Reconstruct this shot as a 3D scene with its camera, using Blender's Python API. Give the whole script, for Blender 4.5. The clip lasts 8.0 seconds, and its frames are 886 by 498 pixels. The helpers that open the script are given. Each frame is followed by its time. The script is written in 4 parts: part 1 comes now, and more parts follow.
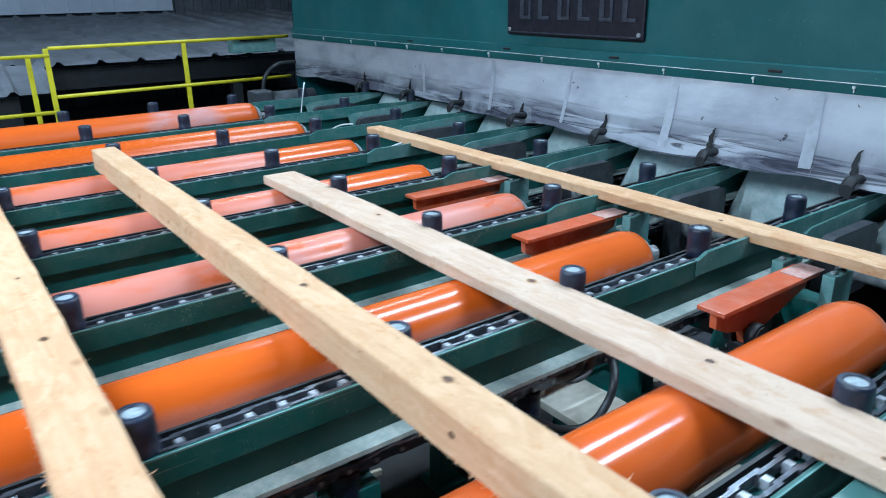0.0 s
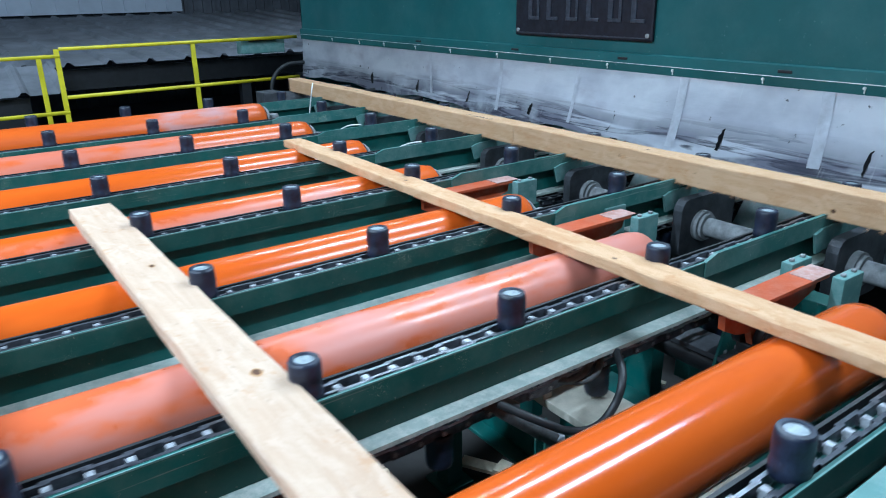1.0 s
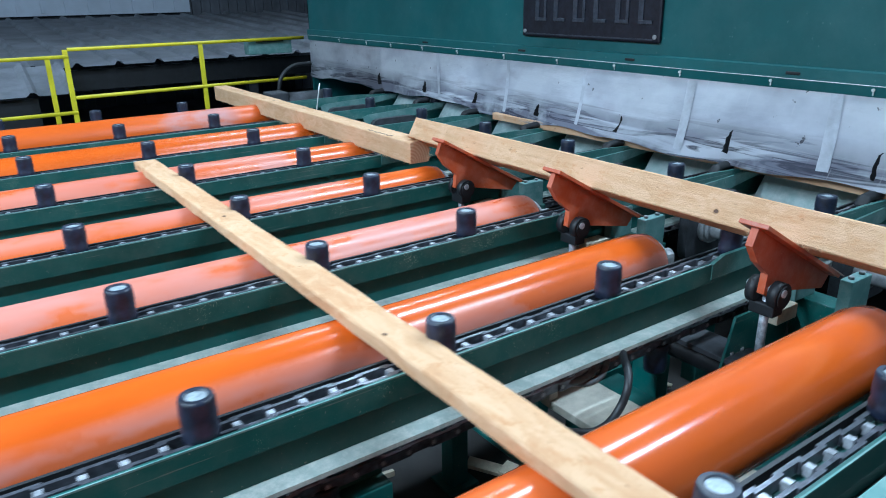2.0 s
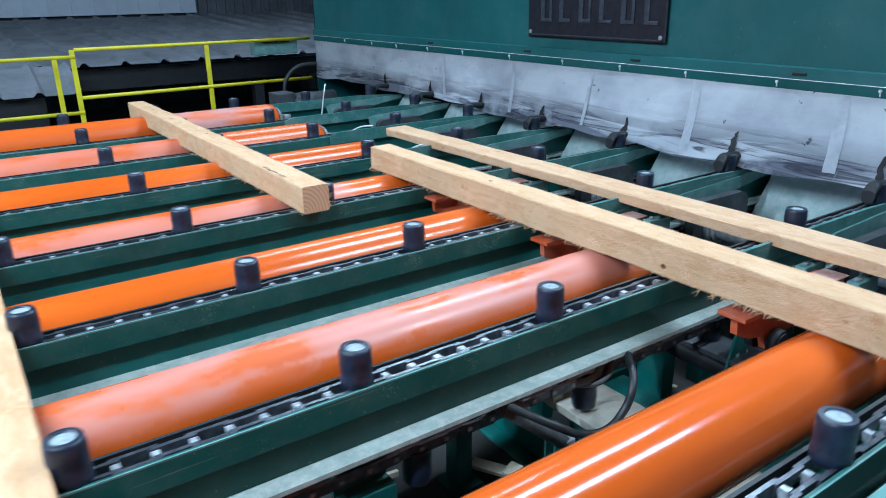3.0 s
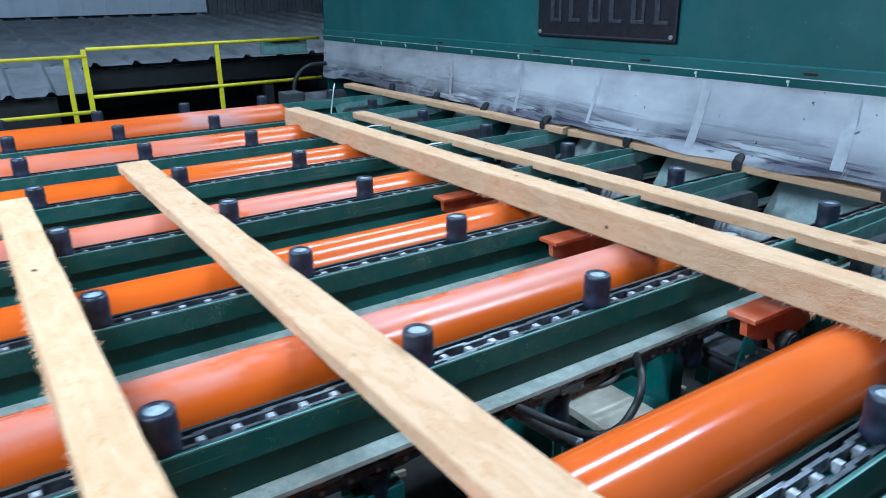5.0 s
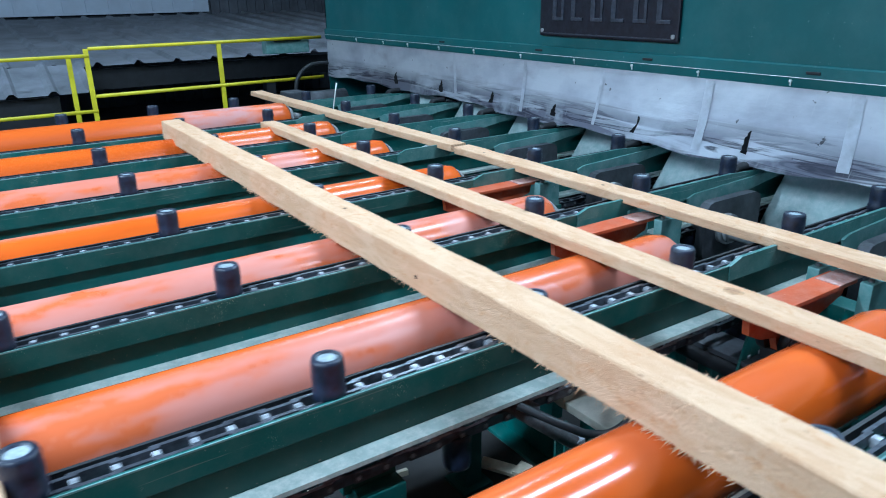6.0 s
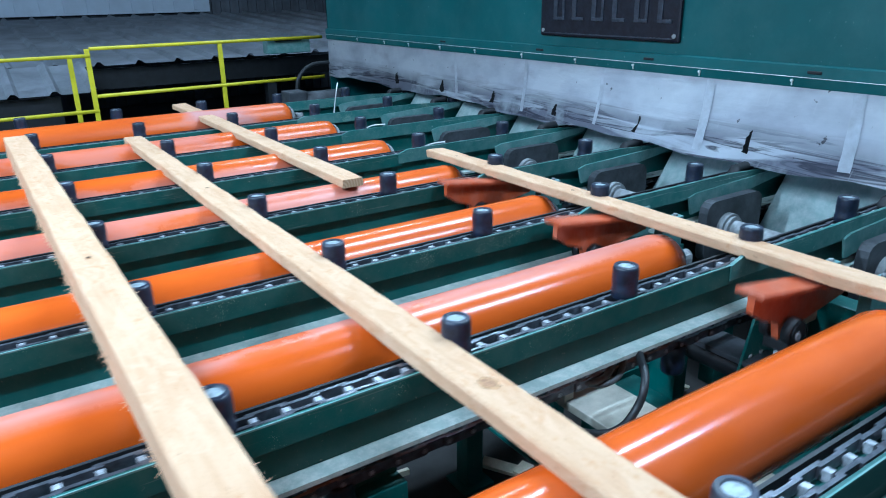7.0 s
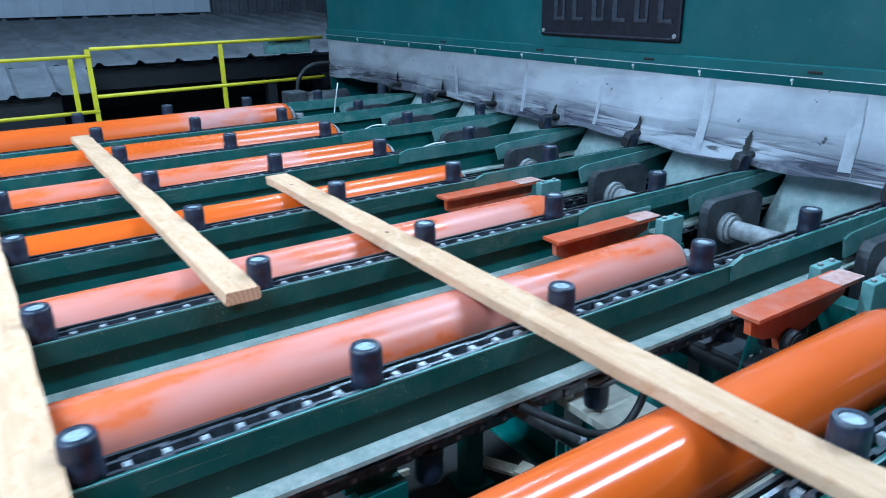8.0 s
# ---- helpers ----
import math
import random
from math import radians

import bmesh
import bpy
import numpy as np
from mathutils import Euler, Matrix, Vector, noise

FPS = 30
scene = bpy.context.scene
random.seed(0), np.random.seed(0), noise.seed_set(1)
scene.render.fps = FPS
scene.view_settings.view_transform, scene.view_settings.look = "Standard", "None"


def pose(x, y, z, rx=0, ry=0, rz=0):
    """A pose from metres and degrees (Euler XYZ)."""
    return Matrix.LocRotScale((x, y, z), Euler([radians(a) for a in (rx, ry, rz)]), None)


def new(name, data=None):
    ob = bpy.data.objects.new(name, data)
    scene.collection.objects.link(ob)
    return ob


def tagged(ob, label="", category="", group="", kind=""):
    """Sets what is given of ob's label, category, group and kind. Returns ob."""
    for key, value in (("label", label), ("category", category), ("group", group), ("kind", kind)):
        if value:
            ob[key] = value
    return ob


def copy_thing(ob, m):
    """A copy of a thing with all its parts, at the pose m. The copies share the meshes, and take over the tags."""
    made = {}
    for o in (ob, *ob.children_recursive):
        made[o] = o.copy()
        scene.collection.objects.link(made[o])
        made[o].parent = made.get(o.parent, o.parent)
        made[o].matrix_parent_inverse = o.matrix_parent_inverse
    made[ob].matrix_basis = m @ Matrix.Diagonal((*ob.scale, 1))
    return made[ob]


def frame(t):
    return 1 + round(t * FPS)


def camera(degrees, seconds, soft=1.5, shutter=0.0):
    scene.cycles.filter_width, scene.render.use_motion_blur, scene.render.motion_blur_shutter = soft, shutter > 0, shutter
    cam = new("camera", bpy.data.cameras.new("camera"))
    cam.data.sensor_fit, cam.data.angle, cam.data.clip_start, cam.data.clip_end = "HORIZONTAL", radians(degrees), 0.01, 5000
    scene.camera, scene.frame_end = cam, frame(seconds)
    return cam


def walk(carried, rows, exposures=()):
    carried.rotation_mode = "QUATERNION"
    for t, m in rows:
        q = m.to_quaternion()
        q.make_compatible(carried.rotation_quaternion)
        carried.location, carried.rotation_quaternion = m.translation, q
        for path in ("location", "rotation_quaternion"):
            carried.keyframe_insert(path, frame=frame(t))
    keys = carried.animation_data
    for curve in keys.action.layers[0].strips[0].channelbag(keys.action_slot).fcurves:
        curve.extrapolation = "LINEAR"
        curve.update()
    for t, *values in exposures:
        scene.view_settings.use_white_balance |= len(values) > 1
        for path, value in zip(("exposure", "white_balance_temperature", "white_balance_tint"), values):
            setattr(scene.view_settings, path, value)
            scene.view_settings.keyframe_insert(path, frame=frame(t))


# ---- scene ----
cam = camera(63.53, 8.0, soft=1.0, shutter=0.35)
walk(cam, [
    (0.0, pose(0, 0, 1.74, 69.990, 0, -36.077) @ pose(0, 0, 0, 0, 0, -0.870)),
    (0.5, pose(0, 0, 1.74, 70.017, 0, -35.719) @ pose(0, 0, 0, 0, 0, -0.913)),
    (1.0, pose(0, 0, 1.74, 70.048, 0, -35.425) @ pose(0, 0, 0, 0, 0, -0.926)),
    (1.5, pose(0, 0, 1.74, 70.092, 0, -35.149) @ pose(0, 0, 0, 0, 0, -0.904)),
    (3.0, pose(0, 0, 1.74, 70.180, 0, -34.493) @ pose(0, 0, 0, 0, 0, -0.879)),
    (3.5, pose(0, 0, 1.74, 70.193, 0, -34.266) @ pose(0, 0, 0, 0, 0, -0.873)),
    (4.0, pose(0, 0, 1.74, 70.195, 0, -34.026) @ pose(0, 0, 0, 0, 0, -0.896)),
    (4.5, pose(0, 0, 1.74, 70.189, 0, -33.871) @ pose(0, 0, 0, 0, 0, -0.901)),
    (6.0, pose(0, 0, 1.74, 70.117, 0, -33.607) @ pose(0, 0, 0, 0, 0, -0.924)),
    (6.5, pose(0, 0, 1.74, 70.094, 0, -33.535) @ pose(0, 0, 0, 0, 0, -0.965)),
    (7.0, pose(0, 0, 1.74, 70.096, 0, -33.517) @ pose(0, 0, 0, 0, 0, -0.982)),
    (7.5, pose(0, 0, 1.74, 70.110, 0, -33.501) @ pose(0, 0, 0, 0, 0, -1.011)),
    (8.0, pose(0, 0, 1.74, 70.110, 0, -33.485) @ pose(0, 0, 0, 0, 0, -1.027)),
], exposures=[(0.0, -0.05, 5260, 2), (3.5, 0.02, 5230, 1), (4.5, -0.06, 5200, 1), (6.0, 0.0, 5000, 0), (8.0, 0.02, 4780, -1)])

# ---------- light ----------
world = bpy.data.worlds.new("world")
scene.world = world
world.use_nodes = True
world.node_tree.nodes["Background"].inputs[0].default_value = (0.55, 0.75, 1.0, 1)
world.node_tree.nodes["Background"].inputs[1].default_value = 0.25


def strip_lamp(x, y, z, length, power):
    data = bpy.data.lights.new("strip_lamp", "AREA")
    data.shape, data.size, data.size_y = "RECTANGLE", length, 0.16
    data.energy, data.color = power, (0.86, 0.94, 1.0)
    ob = new("strip_lamp", data)
    ob.matrix_basis = pose(x, y, z)
    return ob


LAMP_Z = 4.0
# four rows, each with a lamp over the machine and one over the outfeed
# the rows at 5.6 and 8.9 are unseen, added to brighten the far side
for lamp_y, over_machine, over_outfeed in ((0.15, 190, 225), (2.5, 186, 280), (5.6, 110, 180), (8.9, 25, 40)):
    strip_lamp(3.7, lamp_y, LAMP_Z, 2.8, over_machine)
    strip_lamp(-2.6, lamp_y, LAMP_Z, 3.4, over_outfeed)


# ---------- materials ----------
class Nodes:
    """A material's node tree with short names."""

    def __init__(self, name):
        self.mat = bpy.data.materials.new(name)
        self.mat.use_nodes = True
        self.tree = self.mat.node_tree
        self.bsdf = self.tree.nodes["Principled BSDF"]

    def add(self, kind, **values):
        n = self.tree.nodes.new(kind)
        for key, value in values.items():
            n.inputs[key.replace("_", " ")].default_value = value
        return n

    def link(self, a, b):
        self.tree.links.new(a, b)

    def coords(self, scale=(1, 1, 1), shift=False):
        tc = self.add("ShaderNodeTexCoord")
        mp = self.add("ShaderNodeMapping")
        mp.inputs["Scale"].default_value = scale
        self.link(tc.outputs["Object"], mp.inputs["Vector"])
        if shift:
            info = self.add("ShaderNodeObjectInfo")
            mul = self.add("ShaderNodeMath")
            mul.operation = "MULTIPLY"
            mul.inputs[1].default_value = 37.0
            self.link(info.outputs["Random"], mul.inputs[0])
            comb = self.add("ShaderNodeCombineXYZ")
            for k in range(3):
                self.link(mul.outputs[0], comb.inputs[k])
            self.link(comb.outputs[0], mp.inputs["Location"])
        return mp.outputs["Vector"]

    def noise(self, vec, scale, detail=4.0, rough=0.55):
        n = self.add("ShaderNodeTexNoise", Scale=scale, Detail=detail, Roughness=rough)
        if vec is not None:
            self.link(vec, n.inputs["Vector"])
        return n.outputs["Fac"]

    def ramp(self, fac, stops):
        n = self.add("ShaderNodeValToRGB")
        el = n.color_ramp.elements
        while len(el) < len(stops):
            el.new(0.5)
        for e, (p, c) in zip(el, stops):
            e.position = p
            e.color = (*c, 1) if isinstance(c, tuple) else (c, c, c, 1)
        self.link(fac, n.inputs["Fac"])
        return n.outputs["Color"]

    def mix(self, fac, a, b, blend="MIX"):
        n = self.add("ShaderNodeMix")
        n.data_type, n.blend_type = "RGBA", blend
        for sock, v in ((n.inputs[0], fac), (n.inputs[6], a), (n.inputs[7], b)):
            if isinstance(v, (int, float)):
                sock.default_value = v if sock == n.inputs[0] else (v, v, v, 1)
            elif isinstance(v, tuple):
                sock.default_value = (*v, 1)
            else:
                self.link(v, sock)
        return n.outputs[2]

    def math(self, op, a, b=0.0):
        n = self.add("ShaderNodeMath")
        n.operation = op
        for sock, v in ((n.inputs[0], a), (n.inputs[1], b)):
            if isinstance(v, (int, float)):
                sock.default_value = v
            else:
                self.link(v, sock)
        return n.outputs[0]

    def bump(self, height, strength=0.3, distance=0.002):
        n = self.add("ShaderNodeBump", Strength=strength, Distance=distance)
        self.link(height, n.inputs["Height"])
        self.link(n.outputs["Normal"], self.bsdf.inputs["Normal"])

    def out(self, **sockets):
        for key, v in sockets.items():
            sock = self.bsdf.inputs[key.replace("_", " ")]
            if isinstance(v, (int, float)):
                sock.default_value = v
            elif isinstance(v, tuple):
                sock.default_value = (*v, 1)
            else:
                self.link(v, sock)
        return self.mat


def paint(name, base, dust=(0.32, 0.30, 0.25), dusty=0.25, rough=0.42, scale=6.0, chips=True, scratched=0.0):
    """Worn machine enamel: cloudy colour, a film of dust, fine chips."""
    n = Nodes(name)
    vec = n.coords(shift=True)
    cloud = n.noise(vec, scale, 5)
    fine = n.noise(vec, scale * 14, 4, 0.65)
    dark = tuple(c * 0.72 for c in base)
    col = n.mix(n.ramp(cloud, [(0.3, 0.0), (0.7, 1.0)]), dark, base)
    film = n.math("MULTIPLY", n.ramp(n.noise(vec, scale * 2.3, 6, 0.7), [(0.42, 0.0), (0.75, 1.0)]), dusty)
    col = n.mix(film, col, dust)
    if chips:
        col = n.mix(n.ramp(fine, [(0.66, 0.0), (0.74, 0.55)]), col, dust)
    if scratched:
        line = n.noise(n.coords((2.2, 90, 90), shift=True), 1.4, 4, 0.6)
        col = n.mix(n.ramp(line, [(0.64, 0.0), (0.70, scratched)]), col, dust)
        speck = n.math("MULTIPLY", n.noise(vec, 330.0, 2, 0.5), n.noise(vec, 7.0, 3, 0.6))
        col = n.mix(n.ramp(speck, [(0.37, 0.0), (0.44, 0.45)]), col, (0.52, 0.56, 0.42))
    n.bump(fine, 0.15, 0.001)
    return n.out(Base_Color=col, Roughness=n.math("ADD", n.math("MULTIPLY", cloud, 0.25), rough - 0.1))


def pine(name, light, mid, dark, blotch=0.5):
    """Fresh sawn pine: soft wavy blotches, faint grain, torn dashes, pin knots, sawn fuzz."""
    n = Nodes(name)
    warp = n.noise(n.coords((5, 2.2, 5), shift=True), 1.6, 4, 0.6)
    grain = n.noise(n.coords((30, 2.4, 30), shift=True), 1.7, 6, 0.64)
    n.tree.nodes[-1].inputs["Distortion"].default_value = 0.7
    col = n.mix(n.ramp(grain, [(0.25, 0.0), (0.60, 1.0)]), mid, light)
    col = n.mix(n.math("MULTIPLY", n.ramp(warp, [(0.46, 0.0), (0.62, 1.0)]), blotch), col, mid)
    cream = tuple(min(0.9, c * k) for c, k in zip(light, (1.05, 1.08, 1.12)))
    pale = n.noise(n.coords((10, 4, 10), shift=True), 1.8, 5, 0.66)
    n.tree.nodes[-1].inputs["Distortion"].default_value = 1.2
    col = n.mix(n.ramp(pale, [(0.48, 0.0), (0.60, 0.75)]), col, cream)
    torn = n.noise(n.coords((15, 8, 15), shift=True), 2.0, 6, 0.72)
    col = n.mix(n.ramp(torn, [(0.57, 0.0), (0.66, 0.6)]), col, tuple(c * k for c, k in zip(mid, (0.98, 0.84, 0.68))))
    streak = n.noise(n.coords((60, 2.0, 60), shift=True), 2.0, 3)
    col = n.mix(n.ramp(streak, [(0.58, 0.0), (0.82, 0.26)]), col, dark)
    dash = n.noise(n.coords((34, 13, 34), shift=True), 2.0, 4, 0.6)
    col = n.mix(n.ramp(dash, [(0.66, 0.0), (0.73, 0.5)]), col, dark)
    speck = n.noise(n.coords((90, 50, 90), shift=True), 2.2, 5, 0.75)
    col = n.mix(n.ramp(speck, [(0.54, 0.0), (0.78, 0.26)]), col, dark)
    vor = n.add("ShaderNodeTexVoronoi", Scale=4.5)
    n.link(n.coords((1.0, 0.6, 1.0), shift=True), vor.inputs["Vector"])
    col = n.mix(n.math("MULTIPLY", n.ramp(n.math("ADD", vor.outputs["Distance"], n.math("MULTIPLY", speck, 0.03)), [(0.050, 1.0), (0.085, 0.0)]), 0.6), col, dark)
    fuzz = n.noise(n.coords((240, 60, 240), shift=True), 2.0, 4, 0.7)
    rough = n.math("ADD", n.math("ADD", fuzz, n.math("MULTIPLY", pale, 1.2)), n.math("ADD", speck, n.math("MULTIPLY", dash, -0.8)))
    n.bump(n.math("ADD", rough, torn), 0.7, 0.0035)
    return n.out(Base_Color=col, Roughness=0.74, Specular_IOR_Level=0.25)


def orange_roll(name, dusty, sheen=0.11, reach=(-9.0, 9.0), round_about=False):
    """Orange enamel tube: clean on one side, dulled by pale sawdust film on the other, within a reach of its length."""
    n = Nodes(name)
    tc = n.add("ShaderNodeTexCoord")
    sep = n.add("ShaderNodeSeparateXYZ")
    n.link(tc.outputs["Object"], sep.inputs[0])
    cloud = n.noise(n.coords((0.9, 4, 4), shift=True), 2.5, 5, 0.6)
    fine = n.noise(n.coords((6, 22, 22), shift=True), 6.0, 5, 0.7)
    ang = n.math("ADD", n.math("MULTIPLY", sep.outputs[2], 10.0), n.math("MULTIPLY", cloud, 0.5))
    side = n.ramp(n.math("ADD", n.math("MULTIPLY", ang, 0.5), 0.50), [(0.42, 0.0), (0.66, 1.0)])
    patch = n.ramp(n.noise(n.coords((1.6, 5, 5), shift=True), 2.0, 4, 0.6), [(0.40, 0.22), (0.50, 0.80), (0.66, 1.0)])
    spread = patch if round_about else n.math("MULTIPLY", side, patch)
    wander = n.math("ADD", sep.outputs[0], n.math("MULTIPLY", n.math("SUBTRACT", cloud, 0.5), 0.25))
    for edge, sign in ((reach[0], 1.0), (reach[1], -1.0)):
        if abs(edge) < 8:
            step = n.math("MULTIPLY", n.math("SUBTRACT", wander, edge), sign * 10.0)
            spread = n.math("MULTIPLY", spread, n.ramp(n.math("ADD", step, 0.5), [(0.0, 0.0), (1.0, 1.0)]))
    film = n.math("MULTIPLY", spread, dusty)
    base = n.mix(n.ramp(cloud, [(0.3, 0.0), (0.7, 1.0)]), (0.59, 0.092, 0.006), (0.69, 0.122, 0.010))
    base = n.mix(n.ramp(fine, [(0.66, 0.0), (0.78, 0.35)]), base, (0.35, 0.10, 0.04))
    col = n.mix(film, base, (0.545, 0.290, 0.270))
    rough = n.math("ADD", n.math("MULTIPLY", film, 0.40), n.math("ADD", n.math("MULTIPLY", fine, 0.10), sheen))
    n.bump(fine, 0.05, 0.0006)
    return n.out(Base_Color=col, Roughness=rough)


def plain(name, base, rough=0.5, metal=0.0, vary=0.35, scale=18.0, bump=0.2):
    n = Nodes(name)
    vec = n.coords(shift=True)
    f = n.noise(vec, scale, 5, 0.65)
    col = n.mix(n.ramp(f, [(0.3, 0.0), (0.7, 1.0)]), tuple(c * (1 - vary) for c in base), tuple(min(1, c * (1 + vary * 0.5)) for c in base))
    n.bump(n.noise(vec, scale * 6, 4), bump, 0.001)
    return n.out(Base_Color=col, Roughness=rough, Metallic=metal)


def curtain_plastic(name):
    """Cloudy plastic sheet, rubbed dark in streaks where lumber slides under it."""
    n = Nodes(name)
    geo = n.add("ShaderNodeNewGeometry")
    sep = n.add("ShaderNodeSeparateXYZ")
    n.link(geo.outputs["Position"], sep.inputs[0])

    def at(scale):
        mp = n.add("ShaderNodeMapping")
        mp.inputs["Scale"].default_value = scale
        n.link(geo.outputs["Position"], mp.inputs["Vector"])
        return mp.outputs["Vector"]

    height = n.math("SUBTRACT", 1.27, sep.outputs[2])
    rub = n.ramp(n.math("MULTIPLY", height, 4.0), [(0.30, 0.0), (0.72, 1.0)])
    cloud = n.noise(at((1.2, 1.2, 2.0)), 2.2, 5, 0.55)
    col = n.mix(n.ramp(cloud, [(0.34, 0.0), (0.60, 1.0)]), (0.56, 0.58, 0.66), (0.80, 0.82, 0.88))
    stain = n.noise(at((1.2, 1.1, 2.2)), 2.6, 5, 0.6)
    col = n.mix(n.ramp(stain, [(0.56, 0.0), (0.72, 0.42)]), col, (0.40, 0.36, 0.43))
    # long soft smears where the lumber rubs
    smear = n.noise(at((1.2, 0.75, 7.5)), 1.5, 5, 0.52)
    n.tree.nodes[-1].inputs["Distortion"].default_value = 0.9
    col = n.mix(n.math("MULTIPLY", n.ramp(smear, [(0.38, 0.0), (0.50, 0.90)]), rub), col, (0.19, 0.19, 0.25))
    edge = n.noise(at((1.5, 1.0, 17)), 1.5, 4, 0.5)
    n.tree.nodes[-1].inputs["Distortion"].default_value = 1.1
    col = n.mix(n.math("MULTIPLY", n.ramp(edge, [(0.50, 0.0), (0.56, 0.9), (0.64, 0.3)]), rub), col, (0.06, 0.06, 0.09))
    # pale wiped bands between the smears
    wiped = n.noise(at((2, 2.4, 2.6)), 1.7, 4, 0.55)
    col = n.mix(n.math("MULTIPLY", n.ramp(wiped, [(0.54, 0.0), (0.68, 0.65)]), rub), col, (0.72, 0.75, 0.82))
    drip = n.noise(at((2, 22, 2.2)), 1.6, 5, 0.65)
    col = n.mix(n.ramp(drip, [(0.62, 0.0), (0.72, 0.30)]), col, (0.88, 0.89, 0.92))
    spots = n.noise(at((1, 1, 1)), 24.0, 3, 0.5)
    col = n.mix(n.ramp(spots, [(0.71, 0.0), (0.75, 0.8)]), col, (0.05, 0.05, 0.06))
    n.bump(n.math("ADD", n.noise(at((1, 1.2, 3)), 4.0, 4), n.math("MULTIPLY", smear, 0.3)), 0.4, 0.012)
    return n.out(Base_Color=col, Roughness=0.24, Transmission_Weight=0.08)


GREEN = paint("green_enamel", (0.008, 0.095, 0.083), dusty=0.12, scratched=0.35)
GREEN_DARK = paint("green_enamel_greasy", (0.006, 0.102, 0.091), dusty=0.08, rough=0.5)
GREEN_DUSTY = paint("green_enamel_dusty", (0.13, 0.28, 0.265), dust=(0.46, 0.52, 0.51), dusty=0.4, rough=0.55, scale=6)
GREEN_FILM = paint("green_enamel_filmed", (0.045, 0.165, 0.150), dust=(0.40, 0.46, 0.44), dusty=0.28, rough=0.5, scale=4, scratched=0.5)
# paler green for the flange: the light on it is put into the colour
FLANGE = paint("green_enamel_lit_pale", (0.44, 0.52, 0.48), dust=(0.68, 0.68, 0.62), dusty=0.8, rough=0.65, scale=14)
APRON = paint("pale_dusty_teal", (0.38, 0.50, 0.49), dust=(0.66, 0.68, 0.66), dusty=0.7, rough=0.6, scale=7)
HOOD = paint("teal_enamel", (0.016, 0.118, 0.124), dust=(0.2, 0.3, 0.3), dusty=0.12, rough=0.38, scale=2.2)
YELLOW = paint("yellow_enamel", (0.80, 0.70, 0.015), dust=(0.4, 0.33, 0.05), dusty=0.25, scale=5)
ORANGE_FLAP = paint("orange_enamel_worn", (0.55, 0.095, 0.025), dust=(0.62, 0.34, 0.26), dusty=0.35, rough=0.38, scale=8)
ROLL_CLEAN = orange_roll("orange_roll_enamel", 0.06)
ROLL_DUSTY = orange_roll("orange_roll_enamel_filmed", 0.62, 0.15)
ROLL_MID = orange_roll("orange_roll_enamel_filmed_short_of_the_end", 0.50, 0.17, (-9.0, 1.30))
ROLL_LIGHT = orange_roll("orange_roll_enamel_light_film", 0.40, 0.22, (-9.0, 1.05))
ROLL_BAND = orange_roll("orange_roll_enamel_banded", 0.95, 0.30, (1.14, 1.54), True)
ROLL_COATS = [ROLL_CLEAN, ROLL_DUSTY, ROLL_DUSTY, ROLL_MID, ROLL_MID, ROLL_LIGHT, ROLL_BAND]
WOODS = [pine("pine_honey", (0.690, 0.448, 0.262), (0.590, 0.340, 0.176), (0.27, 0.12, 0.05)),
         pine("pine_pale", (0.650, 0.478, 0.350), (0.555, 0.372, 0.252), (0.28, 0.15, 0.09), 0.45),
         pine("pine_rosy", (0.690, 0.448, 0.272), (0.600, 0.346, 0.190), (0.27, 0.12, 0.06)),
         pine("pine_yellow", (0.690, 0.440, 0.252), (0.590, 0.325, 0.162), (0.32, 0.14, 0.045), 0.8)]


def end_grain(name):
    """Cut end of a pine board: faint growth rings."""
    n = Nodes(name)
    wave = n.add("ShaderNodeTexWave", Scale=26.0, Distortion=1.2, Detail=2.0)
    wave.wave_type, wave.rings_direction = "RINGS", "Y"
    n.link(n.coords((1, 0.0, 0.8), shift=False), wave.inputs["Vector"])
    fine = n.noise(n.coords((1, 1, 1), shift=True), 260.0, 4, 0.7)
    col = n.mix(wave.outputs["Fac"], (0.56, 0.32, 0.17), (0.70, 0.48, 0.30))
    col = n.mix(n.ramp(fine, [(0.5, 0.0), (0.75, 0.4)]), col, (0.36, 0.19, 0.09))
    n.bump(fine, 0.4, 0.001)
    return n.out(Base_Color=col, Roughness=0.85)


END_GRAIN = end_grain("pine_end_grain")
INK = plain("black_ink", (0.09, 0.08, 0.08), 0.7, 0, 0.5, 80)
KNOT = plain("knot_wood", (0.11, 0.05, 0.025), 0.6, 0, 0.6, 60)
KNOT_PALE = plain("knot_core", (0.42, 0.215, 0.10), 0.6, 0, 0.6, 90)
KNOT_RING = plain("knot_ring", (0.50, 0.28, 0.13), 0.65, 0, 0.4, 60)
LUG_BLACK = plain("black_urethane", (0.014, 0.020, 0.042), 0.42, 0, 0.75, 40, 0.5)
LUG_CAP = plain("worn_cap", (0.34, 0.39, 0.42), 0.5, 0.1, 0.5, 60)
CHAIN = plain("oiled_chain_steel", (0.15, 0.155, 0.185), 0.28, 0.6, 0.6, 50)
BRIGHT = plain("polished_steel", (0.46, 0.48, 0.52), 0.38, 0.3, 0.6, 60)
WEAR = paint("worn_pink_enamel", (0.52, 0.27, 0.22), dust=(0.60, 0.52, 0.50), dusty=0.7, rough=0.5, scale=16)
STEEL = plain("grey_steel", (0.30, 0.31, 0.32), 0.68, 0.1, 0.45, 24, 0.5)
